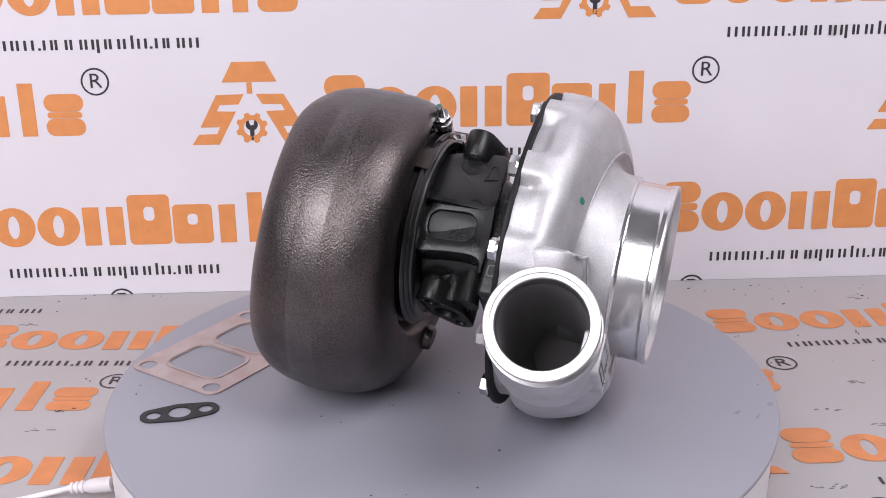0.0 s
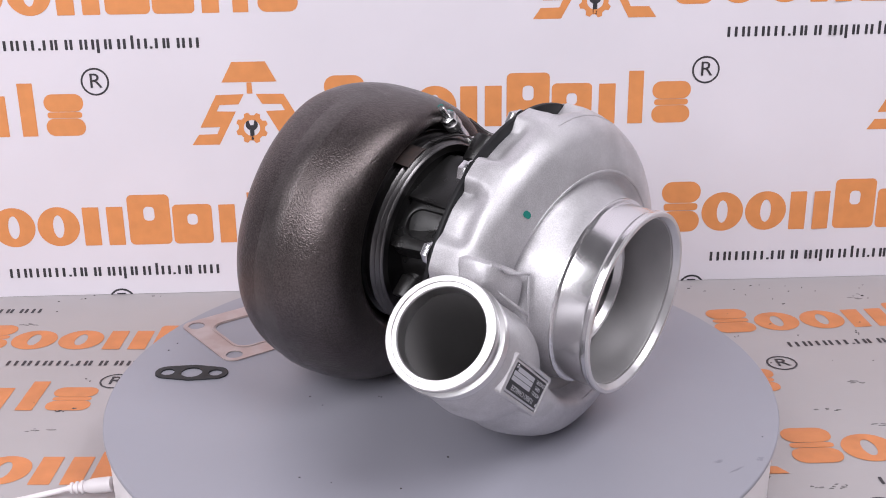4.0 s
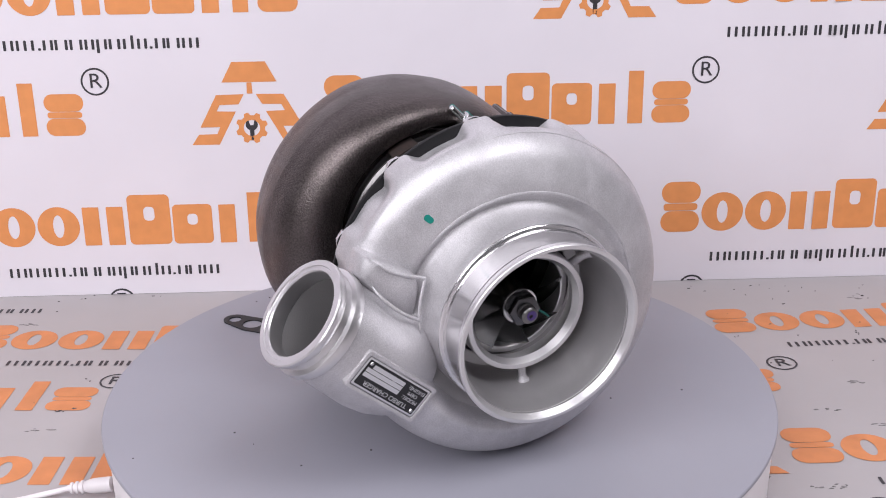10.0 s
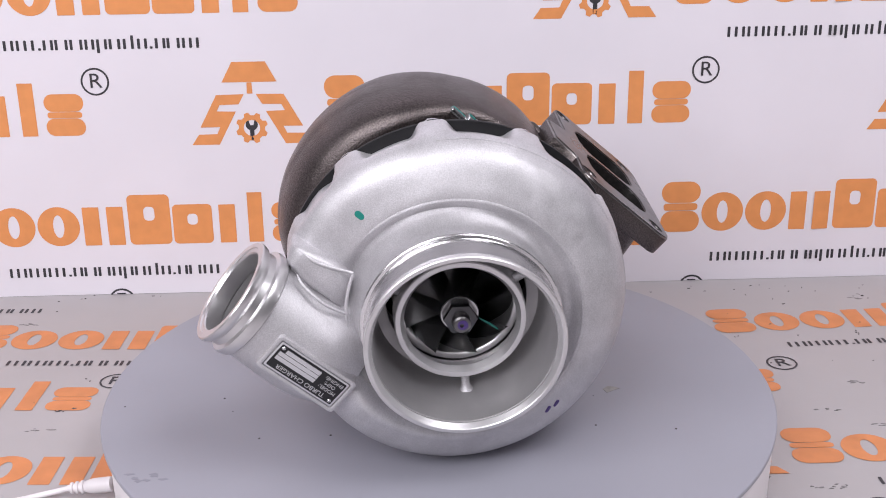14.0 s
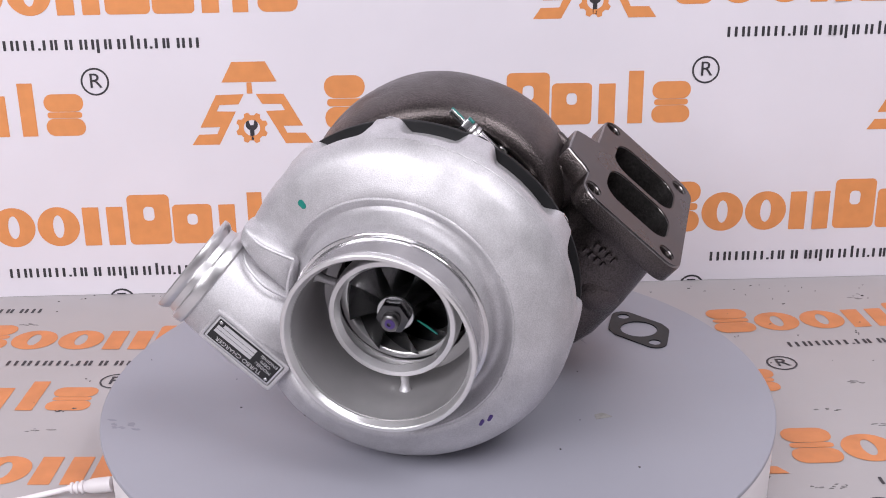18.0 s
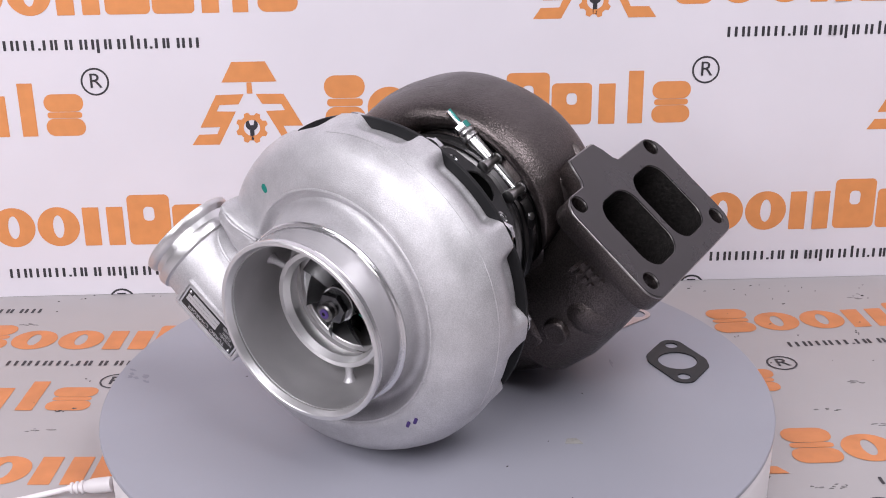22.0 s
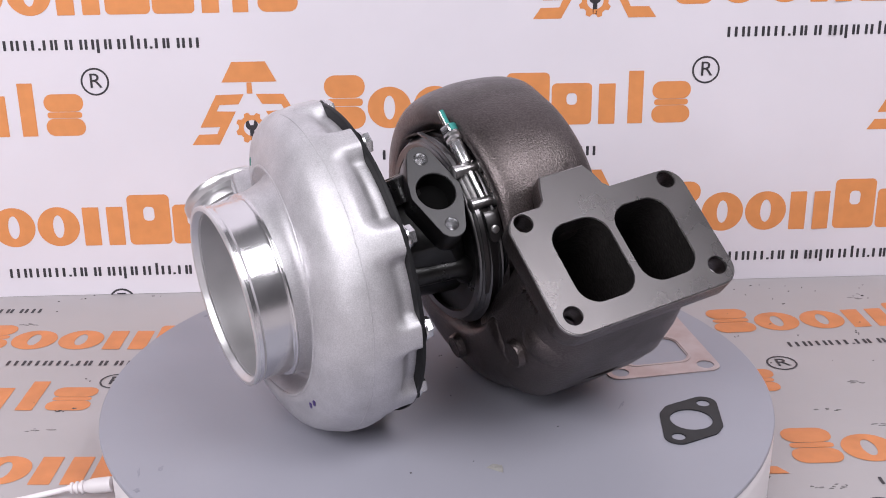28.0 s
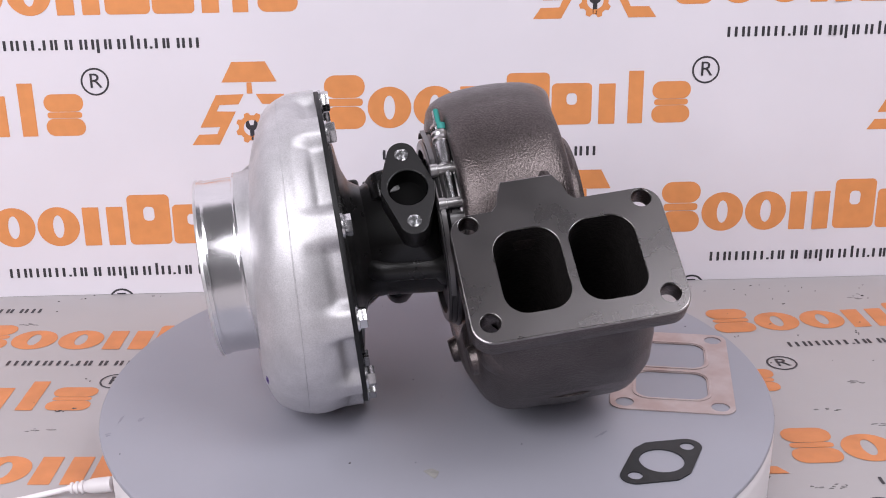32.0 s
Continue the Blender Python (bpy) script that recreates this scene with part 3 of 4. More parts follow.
# compressor wheel
bm = lathe([(-0.0420, 0.0085), (-0.0440, 0.0116), (-0.0560, 0.0128), (-0.0720, 0.0160), (-0.0850, 0.0250), (-0.0895, 0.0358), (-0.0915, 0.0358), (-0.0915, 0.004),
            (-0.0420, 0.004)], 64)
wheel = part("compressor_wheel", bm, M_WHEEL, turbo, "grey milled aluminium compressor wheel")
for k in range(16):
    full = k % 2 == 0
    x_lead = -0.0470 if full else -0.0660
    bm = bmesh.new()
    rows = []
    for j in range(9):
        v = j / 8
        row = []
        for i in range(7):
            w = i / 6
            x = mixed(x_lead - 0.002 * w, -0.0880 + 0.004 * (1 - v), v)
            r_in = 0.0112 + 0.003 * v + 0.014 * v * v
            r = mixed(r_in, 0.0360, w)
            ang = radians(360 * k / 16 - 92 * (v + (0.55 if not full else 0)) + 8 * w + 12)
            row.append((x, r * math.cos(ang), r * math.sin(ang)))
        rows.append(row)
    grid = [[bm.verts.new(q) for q in row] for row in rows]
    for a_row, b_row in zip(grid, grid[1:]):
        for i in range(6):
            bm.faces.new((a_row[i], a_row[i + 1], b_row[i + 1], b_row[i]))
    bmesh.ops.solidify(bm, geom=bm.faces[:], thickness=0.0008)
    part("blade", bm, M_WHEEL, wheel)
X_FWD = basis((0, 0, 0), (1, 0, 0), (0, 1, 0))
part("washer", turned([(-0.0440, 0.0120), (-0.0440, 0.0122), (-0.0425, 0.0124), (-0.0418, 0.0120), (-0.0418, 0.006)], X_FWD, 40), M_ZINC, wheel, "bright steel washer")
bm = slab(hexagon(0.0112), [], -0.0418, -0.0345, X_FWD, bevel=0.0008)
part("shaft_nut", bm, M_HEX, wheel, "black hexagon nut")
part("shaft_end", turned([(-0.0345, 0.0058), (-0.0335, 0.0060), (-0.0325, 0.0055), (-0.0318, 0.0059), (-0.0306, 0.0059), (-0.0284, 0.0058), (-0.0274, 0.0048), (-0.0274, 0.0022),
                          (-0.0290, 0.0016), (-0.0295, 0.0005)], X_FWD, 36), M_STRAP, wheel, "grey threaded shaft end with purple mark")
part("paint_mark", slab(circle2(0.0034, 24, 0.0006, 0.0003), [circle2(0.0014, 12)], -0.02735, -0.0271, X_FWD), M_PURPLE, wheel, "purple paint dab")
bm = slab(hull2(((0.004, 0.0, 0.0003), (0.012, -0.0008, 0.0006), (0.019, -0.0022, 0.0004))), [], 0, 0.0004, basis((-0.0462, 0.0100, -0.0045), (1, 0.1, 0), (0, 0.86, -0.5)))
part("chalk_line", bm, M_GREEN, wheel, "green marker line")

# discharge flange for a clamp band
bm = bmesh.new()
prof = [(-0.0120, 0.0281), (-0.0210, 0.0340), (-0.0195, 0.0362), (-0.0150, 0.0368), (-0.0128, 0.0362), (-0.0118, 0.0334), (-0.0075, 0.0330), (-0.0052, 0.0350), (-0.0030, 0.0357),
        (-0.0008, 0.0357), (0.0, 0.0350), (0.0, 0.0318), (-0.0009, 0.0314), (-0.0010, 0.0290), (-0.0020, 0.0283), (-0.0060, 0.0281)]
loft(bm, [[M_OUT @ Vector((r * math.cos(2 * math.pi * k / 96), r * math.sin(2 * math.pi * k / 96), z)) for z, r in prof] for k in range(96)], closed=True)
part("discharge_flange", bm, M_TURNED, turbo, "bright turned flange of the discharge", angle=25)
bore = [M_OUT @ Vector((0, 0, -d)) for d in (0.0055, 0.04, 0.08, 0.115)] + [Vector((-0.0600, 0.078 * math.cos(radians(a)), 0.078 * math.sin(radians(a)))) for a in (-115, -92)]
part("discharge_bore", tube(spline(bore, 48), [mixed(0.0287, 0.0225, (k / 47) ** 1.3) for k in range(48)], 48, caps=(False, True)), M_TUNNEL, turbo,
     "cast discharge bore, coloured darker for its shade")

# paint dabs on the scroll


def on_scroll(deg, r):
    """Place and normal of the scroll's skin at an angle and a radius."""
    pr = [p for p in compressor_profile(deg) if p.x > -0.069]
    x = float(np.interp(r, [p.y for p in pr], [p.x for p in pr]))
    x2 = float(np.interp(r + 0.002, [p.y for p in pr], [p.x for p in pr]))
    a = radians(deg)
    n = Vector((0.002, (x - x2) * math.cos(a), (x - x2) * math.sin(a))).normalized()
    return Vector((x, r * math.cos(a), r * math.sin(a))), n


M_DAB = basis(*on_scroll(132, 0.0904), (0, 0.5, -0.6))
part("paint_dab", slab(hull2(((-0.0012, 0, 0.0022), (0.0012, 0.0004, 0.0020))), [], -0.0012, 0.0004, M_DAB), M_GREEN, turbo, "green marker dot")
for dy, dz in ((0.0567, -0.0692), (0.0622, -0.0655)):
    part("paint_dab", slab(hull2(((-0.0018, 0, 0.0011), (0.0018, 0, 0.0012))), [], -0.0012, 0.0004, basis(*on_scroll(math.degrees(math.atan2(dz, dy)), math.hypot(dy, dz)), (0, 0.4, 0.9))), M_PURPLE,
         turbo, "purple marker dot")

# data plate
M_TAG = Matrix(((0, 0, 1, -0.0215), (-0.747, -0.665, 0, -0.0985), (0.665, -0.747, 0, -0.0250), (0, 0, 0, 1))) @ Matrix.Diagonal((0.89, 0.86, 1, 1))
part("plate_pad", slab(rounded_rect(0.0338, 0.0158, 0.003), [rounded_rect(0.0304, 0.0124, 0.0018)], -0.012, 0.0016, M_TAG, bevel=0.0010), M_ALU, turbo, "raised cast pad")
tag = part("data_plate", slab(rounded_rect(0.0298, 0.0118, 0.0014), [], 0.0, 0.0011, M_TAG, bevel=0.0002), M_LABEL_W, turbo, "small black and silver data plate")
part("plate_field", slab(rounded_rect(0.0283, 0.0103, 0.001), [], 0.0011, 0.0012, M_TAG), M_LABEL, tag)
for y in (0.0010, -0.0028, -0.0066):
    part("blank_field", slab(rounded_rect(0.0170 if y > -0.006 else 0.0150, 0.00165, 0.0002, 2, 0.0095 if y > -0.006 else 0.0075, y), [], 0.0012, 0.0014, M_TAG), M_LABEL_W, tag)
for body, x, y, size in (("TURBO CHARGER", -0.0205, 0.0068, 0.0052), ("MODEL:", -0.0262, 0.0014, 0.0041), ("OEM:", -0.0232, -0.0028, 0.0041), ("ENGINE:", -0.0272, -0.0072, 0.0041)):
    me = text_mesh(body, size, 0.00008)
    me.transform(M_TAG @ pose(x, y, 0.00135))
    part("lettering", me, M_LABEL_W, tag)
for x, y in ((0.0258, -0.0078), (-0.0258, 0.0078)):
    part("rivet", turned([(0.0010, 0.0015), (0.0016, 0.0015), (0.0021, 0.0010), (0.0022, 0.0003)], M_TAG @ pose(x, y, 0), 16), M_ZINC, tag)

# back plate and its bolts
pts = []
for k in range(180):
    deg = 2 * k
    a = radians(deg)
    r = 0.1118
    pts.append((r * math.cos(a), r * math.sin(a)))
back = part("back_plate", slab(pts, [], -0.0962, -0.0930, X_FWD, bevel=0.0006), M_PLATE, turbo, "thin black compressor back plate")
for deg in (*LUGS, -105, -137, -169):
    a = radians(deg)
    m = basis((-0.0962, 0.1045 * math.cos(a), 0.1045 * math.sin(a)), (-1, 0, 0), (0, math.cos(a + 0.3), math.sin(a + 0.3)))
    bolt = part("bolt", turned([(0, 0.0085), (0.0014, 0.0085), (0.0016, 0.0075)], m, 24), M_ZINC, back, "zinc-plated hexagon bolt")
    part("bolt_head", slab(hexagon(0.0072), [], 0.0012, 0.0068, m, bevel=0.0007), M_ZINC, bolt)

# bearing housing: u towards the oil inlet, v across it
U, V = Vector((0, 0.7071, 0.7071)), Vector((0, -0.7071, 0.7071))


def uv(x, u, v):
    return Vector((x, 0, 0)) + U * u + V * v


bm = lathe([(-0.0962, 0.030), (-0.0962, 0.0780), (-0.0990, 0.0780), (-0.1005, 0.0730), (-0.1030, 0.0560), (-0.1070, 0.0460), (-0.1160, 0.0400), (-0.1500, 0.0390), (-0.1610, 0.0395), (-0.1652, 0.0440),
            (-0.1656, 0.0600), (-0.1657, 0.0652), (-0.1700, 0.0652), (-0.1700, 0.030)], 96)


def block(x0, x1, u0, u1, v0, v1, r, bm=None, steps=5):
    """Rounded block in the (x, u, v) axes."""
    own = bmesh.new()
    bmesh.ops.create_cube(own, size=1.0)
    bmesh.ops.transform(own, matrix=Matrix.Diagonal((abs(x1 - x0), abs(u1 - u0), abs(v1 - v0), 1)), verts=own.verts[:])
    bmesh.ops.bevel(own, geom=own.edges[:], offset=r, segments=steps, affect="EDGES", profile=0.5)
    mid = uv((x0 + x1) / 2, (u0 + u1) / 2, (v0 + v1) / 2)
    m = Matrix.Translation(mid) @ Matrix(((1, 0, 0), (0, 0.7071, -0.7071), (0, 0.7071, 0.7071))).to_4x4()
    bmesh.ops.transform(own, matrix=m, verts=own.verts[:])
    me = bpy.data.meshes.new("tmp")
    own.to_mesh(me)
    own.free()
    if bm is None:
        bm = bmesh.new()
    bm.from_mesh(me)
    bpy.data.meshes.remove(me)
    return bm


def skew(origin, ex, ey, ez):
    """Matrix of three free axes given in (x, u, v)."""
    def real(q):
        return Vector((q[0], 0, 0)) + U * q[1] + V * q[2]
    return Matrix.Translation(real(origin)) @ Matrix((real(ex), real(ey), real(ez))).transposed().to_4x4()


M_SIDE = skew((0, 0, 0.0455), (1, 0, 0), (0, 1, 0), (0, 0, 1))
M_SLOPE = skew((0, 0, 0.0291), (1, 0, -0.15), (0, 1, -0.42), (0, 0, 1))
hull = bmesh.new()
for a in range(0, 360, 12):
    c, q = math.cos(radians(a)), math.sin(radians(a))
    for u in (0.040, 0.0485):
        hull.verts.new(uv(-0.1450 + 0.0155 * c, u, 0.033 * q * (1 - 0.25 * abs(c))))
    for x, r in ((-0.1090, 0.0385), (-0.1620, 0.0440)):
        hull.verts.new((x, r * c, r * q))
bmesh.ops.convex_hull(hull, input=hull.verts[:])
bmesh.ops.delete(hull, geom=[f for f in hull.faces if all(q.co.dot(U) > 0.0482 for q in f.verts)], context="FACES_ONLY")
tmp = bpy.data.meshes.new("tmp")
hull.to_mesh(tmp)
hull.free()
bm.from_mesh(tmp)
bpy.data.meshes.remove(tmp)
bmesh.ops.remove_doubles(bm, verts=bm.verts[:], dist=1e-6)
centre = part("bearing_housing", bm, M_BLACK, turbo, "black painted cast bearing housing", angle=50)
# sloping upper side with a blind hole, level lower side with a pocket
upper = [(p.x, p.y) for p in spline([(-0.1650, 0.0020), (-0.1655, 0.0250), (-0.1645, 0.0440), (-0.1600, 0.0480), (-0.1450, 0.0530), (-0.1290, 0.0570), (-0.1240, 0.0550), (-0.1210, 0.0450),
                                     (-0.1190, 0.0250), (-0.1180, 0.0120), (-0.1195, 0.0040)], 44)]
part("upper_side", slab(upper, [circle2(0.0066, 28, -0.1440, 0.0395)], -0.0200, 0.0, M_SLOPE, bevel=0.0016), M_BLACK, centre)
M_DIMPLE = M_SLOPE @ pose(-0.1440, 0.0395, 0)
part("blind_hole", turned([(-0.0012, 0.0068), (-0.0035, 0.0062), (-0.0052, 0.0046), (-0.0062, 0.0024), (-0.0064, 0.0004)], M_DIMPLE, 28, caps=(False, True)), M_BLACK, centre, angle=80)
part("lug_boss", turned([(0.0455, 0.0080), (0.0470, 0.0098), (0.0500, 0.0100)], basis(uv(-0.1450, 0, 0.0258), U), 32), M_BLACK, centre)
turn = radians(5)
pocket = [(-0.1438 + x * math.cos(turn) - y * math.sin(turn), -0.0112 + x * math.sin(turn) + y * math.cos(turn)) for x, y in rounded_rect(0.0165, 0.0106, 0.0086, 7)]
lower = [(p.x, p.y) for p in spline([(-0.1650, 0.0095), (-0.1665, -0.0100), (-0.1660, -0.0280), (-0.1627, -0.0335), (-0.1500, -0.0318), (-0.1380, -0.0304), (-0.1260, -0.0300), (-0.1195, -0.0330),
                                     (-0.1165, -0.0420), (-0.1150, -0.0300), (-0.1158, -0.0100), (-0.1180, 0.0090)], 56)]
part("lower_side", slab(lower, [pocket], -0.0200, 0.0, M_SIDE, bevel=0.0016), M_BLACK, centre)
floor_bm = slab([(-0.1455 + (x + 0.1455) * 1.05, y) for x, y in pocket], [], -0.0150, -0.0055, M_SIDE)
part("pocket_floor", floor_bm, M_BLACK, centre)
part("parting_line", tube(spline([M_SIDE @ Vector(q) for q in ((-0.1630, 0.0062, 0.0022), (-0.1520, 0.0072, 0.0012), (-0.1410, 0.0070, 0.0002), (-0.1375, 0.0074, 0.0), (-0.1330, 0.0105, -0.0006),
                                                               (-0.1290, 0.0100, -0.0008), (-0.1250, 0.0072, -0.0008), (-0.1200, 0.0105, -0.0030))], 30), 0.0008, 6), M_BLACK, centre)
part("rib", block(-0.1150, -0.0985, -0.0560, 0.0150, 0.0000, 0.0462, 0.0035), M_BLACK, centre)
tri = [(-0.0052, -0.0080), (-0.0040, 0.0010), (-0.0042, 0.0075), (-0.0008, 0.0090), (0.0022, 0.0045), (0.0038, -0.0050)]
part("cast_mark", slab(tri, [[(x * 0.78, y * 0.78) for x, y in tri]], -0.0010, 0.0006, M_SLOPE @ pose(-0.1275, 0.0375, 0)), M_BLACK, centre)
for body, mm, size in (("1/2", M_SIDE @ pose(-0.1345, -0.0150, -0.0054, 0, 0, 180), 0.0085), ("26725", M_SIDE @ pose(-0.1108, 0.0035, 0.0007, 0, 0, -86), 0.0092)):
    me = text_mesh(body, size, 0.0005)
    me.transform(mm)
    part("cast_lettering", me, M_BLACK, centre)
part("cast_mark", slab(rounded_rect(0.0028, 0.0042, 0.0016, 4, -0.1085, -0.0385), [rounded_rect(0.0020, 0.0034, 0.0012, 4, -0.1085, -0.0385)], -0.0005, 0.0014, M_SIDE), M_STRAP, centre)
# lobes over the drain
for x, v, r in ((-0.1540, 0.0090, 0.0082), (-0.1390, 0.0110, 0.0078), (-0.1260, 0.0160, 0.0082)):
    part("drain_lobe", turned([(0.020, r), (0.046, r), (0.056, r * 1.15)], basis(uv(x, 0, v), -U), 24), M_BLACK, centre)
part("oil_ridge", tube(spline([uv(-0.1120, 0.020, -0.028), uv(-0.122, 0.022, -0.034), uv(-0.145, 0.021, -0.036), uv(-0.160, 0.020, -0.038), uv(-0.166, 0.010, -0.040)], 16), 0.0088, 16), M_BLACK, centre)

# oil inlet flange and drain flange
M_OIL = basis((-0.1450, 0.0470, 0.0490), U)
outline = hull2(((0, 0.0258, 0.0100), (0, -0.0258, 0.0100), (0.0125, 0.0, 0.0060), (-0.0125, 0.0, 0.0060), (0.0105, -0.010, 0.006), (-0.0105, 0.010, 0.006)), 72)
oil = part("oil_flange", slab(outline, [circle2(0.0136, 36), circle2(0.0046, 20, 0, 0.0258), circle2(0.0046, 20, 0, -0.0258)], -0.0205, 0.0, M_OIL, bevel=0.0006), M_BLACK, turbo,
           "black flange of the oil inlet")
part("flange_face", slab([(x * 0.985, y * 0.985) for x, y in outline], [circle2(0.0142, 36), circle2(0.0050, 20, 0, 0.0258), circle2(0.0050, 20, 0, -0.0258)], 0.0, 0.0003, M_OIL),
     mat("oil_face", (0.042, 0.041, 0.042), 0.33, 0.7, grain=0.1), oil, "ground grey face")
# Shallow bore: the shade of its depth is put into the near-black colour.
part("oil_bore", turned([(-0.0005, 0.0132), (-0.0110, 0.0130), (-0.0136, 0.0118)], M_OIL, 36, caps=(False, True)), mat("bore_shade", (0.005, 0.005, 0.005), 0.9, spec=0.05), oil)
for y in (0.0258, -0.0258):
    part("bolt_hole", turned([(0.0, 0.0047), (-0.001, 0.0041), (-0.002, 0.0046), (-0.003, 0.0041), (-0.004, 0.0046), (-0.005, 0.0041), (-0.012, 0.0041)], M_OIL @ pose(0, y, 0), 20,
                             caps=(False, True)), M_ZINC, oil, "bright threaded hole")
M_DRAIN = skew((-0.1418, -0.0600, 0.0005), (0.4600, 0, -0.8880), (0.8880, 0, 0.4600), (0, -1, 0))
part("drain_flange", slab(hull2(((0.0190, 0, 0.0092), (-0.0190, 0, 0.0092), (0.0, 0.0, 0.0155))), [circle2(0.0085, 24), circle2(0.0042, 16, 0.0188, 0), circle2(0.0042, 16, -0.0188, 0)],
                          -0.0160, 0.0, M_DRAIN, bevel=0.0012), M_BLACK, turbo, "black flange of the oil drain")
part("drain_neck", turned([(-0.0400, 0.0230), (-0.0250, 0.0190), (-0.0150, 0.0145)], M_DRAIN, 32), M_BLACK, centre)

# clamp band
clamp = part("clamp_band", lathe([(-0.1618, 0.0600), (-0.1618, 0.0652), (-0.1624, 0.0660), (-0.1634, 0.0666), (-0.1642, 0.0662), (-0.1650, 0.0672), (-0.1664, 0.0684), (-0.1672, 0.0680),
                                  (-0.1682, 0.0692), (-0.1694, 0.0702), (-0.1705, 0.0697), (-0.1712, 0.0671),
                                  (-0.1764, 0.0671), (-0.1771, 0.0697), (-0.1782, 0.0702), (-0.1792, 0.0690), (-0.1806, 0.0670), (-0.1815, 0.0682), (-0.1824, 0.0670), (-0.1824, 0.0600)], 128), M_BAND, turbo, "grey steel clamp band")
tip = Vector((-0.1738, 0.0087, 0.0896))
along = Vector((0, 0.702, -0.712)).normalized()
M_T = basis(tip, along)
part("bolt_shank", turned([(0, 0.0018), (0.0006, 0.0024), (0.012, 0.0024), (0.062, 0.0024), (0.074, 0.0024)], M_T, 16), M_ZINC, clamp, "threaded steel rod")
M_WASH = mat("green_wash", (0.03, 0.25, 0.22), 0.4, 0.3)
q = M_T.inverted().to_3x3() @ (U + Vector((-0.7, 0, 0)))
mid = math.degrees(math.atan2(q.y, q.x))


def wash(z0, z1, r, spread):
    """Thin film of paint on one side of a round piece."""
    arc = [radians(mid + spread * (k / 8 - 1)) for k in range(17)]
    return slab([(r * math.cos(a), r * math.sin(a)) for a in arc] + [((r - 0.0007) * math.cos(a), (r - 0.0007) * math.sin(a)) for a in arc[::-1]], [], z0, z1, M_T)


part("paint_dab", wash(-0.0001, 0.0110, 0.00252, 65), M_WASH, clamp, "green painted thread")
part("paint_dab", wash(0.0130, 0.0180, 0.0060, 48), M_WASH, clamp, "green painted nut")
part("bolt_nut", slab(hexagon(0.0060), [], 0.0125, 0.0185, M_T, bevel=0.0007), M_ZINC, clamp)
part("bolt_collar", turned([(0.0185, 0.005), (0.0188, 0.0060), (0.0205, 0.0064), (0.0222, 0.0056), (0.0228, 0.0060), (0.0250, 0.0063), (0.0262, 0.0050)], M_T, 24), M_STEEL, clamp)
part("bolt_sleeve", turned([(0.0255, 0.0049), (0.0262, 0.0052), (0.0435, 0.0052), (0.0450, 0.0040)], M_T, 24), M_ZINC, clamp)
for d, w in ((0.0470, 0.0118), (0.0735, 0.0110)):
    p = M_T @ Vector((0, 0, d))
    part("trunnion", turned([(-w - 0.0004, 0.0028), (-w, 0.0046), (-w + 0.005, 0.0046), (-w + 0.0054, 0.0037), (w - 0.0054, 0.0037), (w - 0.005, 0.0046), (w, 0.0046), (w + 0.0004, 0.0028)],
                            basis(p, (1, 0, 0), (0, 1, 0)), 24), M_STEEL, clamp, "polished trunnion pin")


def hoop_strap(name, rows, x, half, label=""):
    """Flat strip bent round the band: rows of (degrees, radius)."""
    pts = [Vector((x, r * math.cos(radians(a)), r * math.sin(radians(a)))) for a, r in rows]
    bm = bmesh.new()
    run = spline(pts, 18)
    loops = []
    for k, p in enumerate(run):
        out = Vector((0, p.y, p.z)).normalized()
        h = half * math.sqrt(max(0.06, 1 - max(0.0, k / 17 - 0.82) ** 2 / 0.0324)) if half > 0.004 else half
        loops.append([p + Vector((sx, 0, 0)) + out * o for sx, o in ((-h, 0), (h, 0), (h, 0.0012), (-h, 0.0012))])
    loft(bm, loops, caps=(True, True))
    return part(name, bm, M_STRAP, clamp, label)


# fork and tongue past the lower pin, loop behind the upper pin
for x in (-0.1830, -0.1650):
    hoop_strap("strap_end", ((33, 0.0690), (27, 0.0725), (18, 0.0722), (8, 0.0712), (-6, 0.0705), (-22, 0.0700)), x, 0.0016)
    hoop_strap("strap_end", ((54, 0.0700), (62, 0.0708), (74, 0.0706), (86, 0.0706), (99, 0.0722)), x, 0.0016)
tongue = hoop_strap("tongue", ((26, 0.0722), (24, 0.0732), (20, 0.0734), (15, 0.0728), (9, 0.0716)), -0.1738, 0.0050, "bright steel tongue")
a = radians(16)
part("rivet", turned([(0, 0.0030), (0.0010, 0.0028), (0.0014, 0.0018)], basis((-0.1738, 0.0741 * math.cos(a), 0.0741 * math.sin(a)), (0, math.cos(a), math.sin(a))), 18), M_STEEL, tongue)
bm = bmesh.new()
tab = [Vector((0, r * math.cos(radians(a)), r * math.sin(radians(a)))) for a, r in ((106, 0.0708), (111, 0.0714), (117, 0.0713), (122, 0.0708))]
loft(bm, [[p + Vector((sx, 0, 0)) + Vector((0, p.y, p.z)).normalized() * h for sx, h in ((-0.1850, 0), (-0.1640, 0), (-0.1640, 0.0010), (-0.1850, 0.0010))] for p in spline(tab, 12)],
     caps=(True, True))
part("band_joint", bm, mat("heat_stained_steel", (0.05, 0.04, 0.038), 0.45, 0.2, grain=0.3, second=(0.075, 0.050, 0.044), second_scale=220, second_amount=0.5, sharp=0.05), clamp,
     "heat-stained joint of the band")

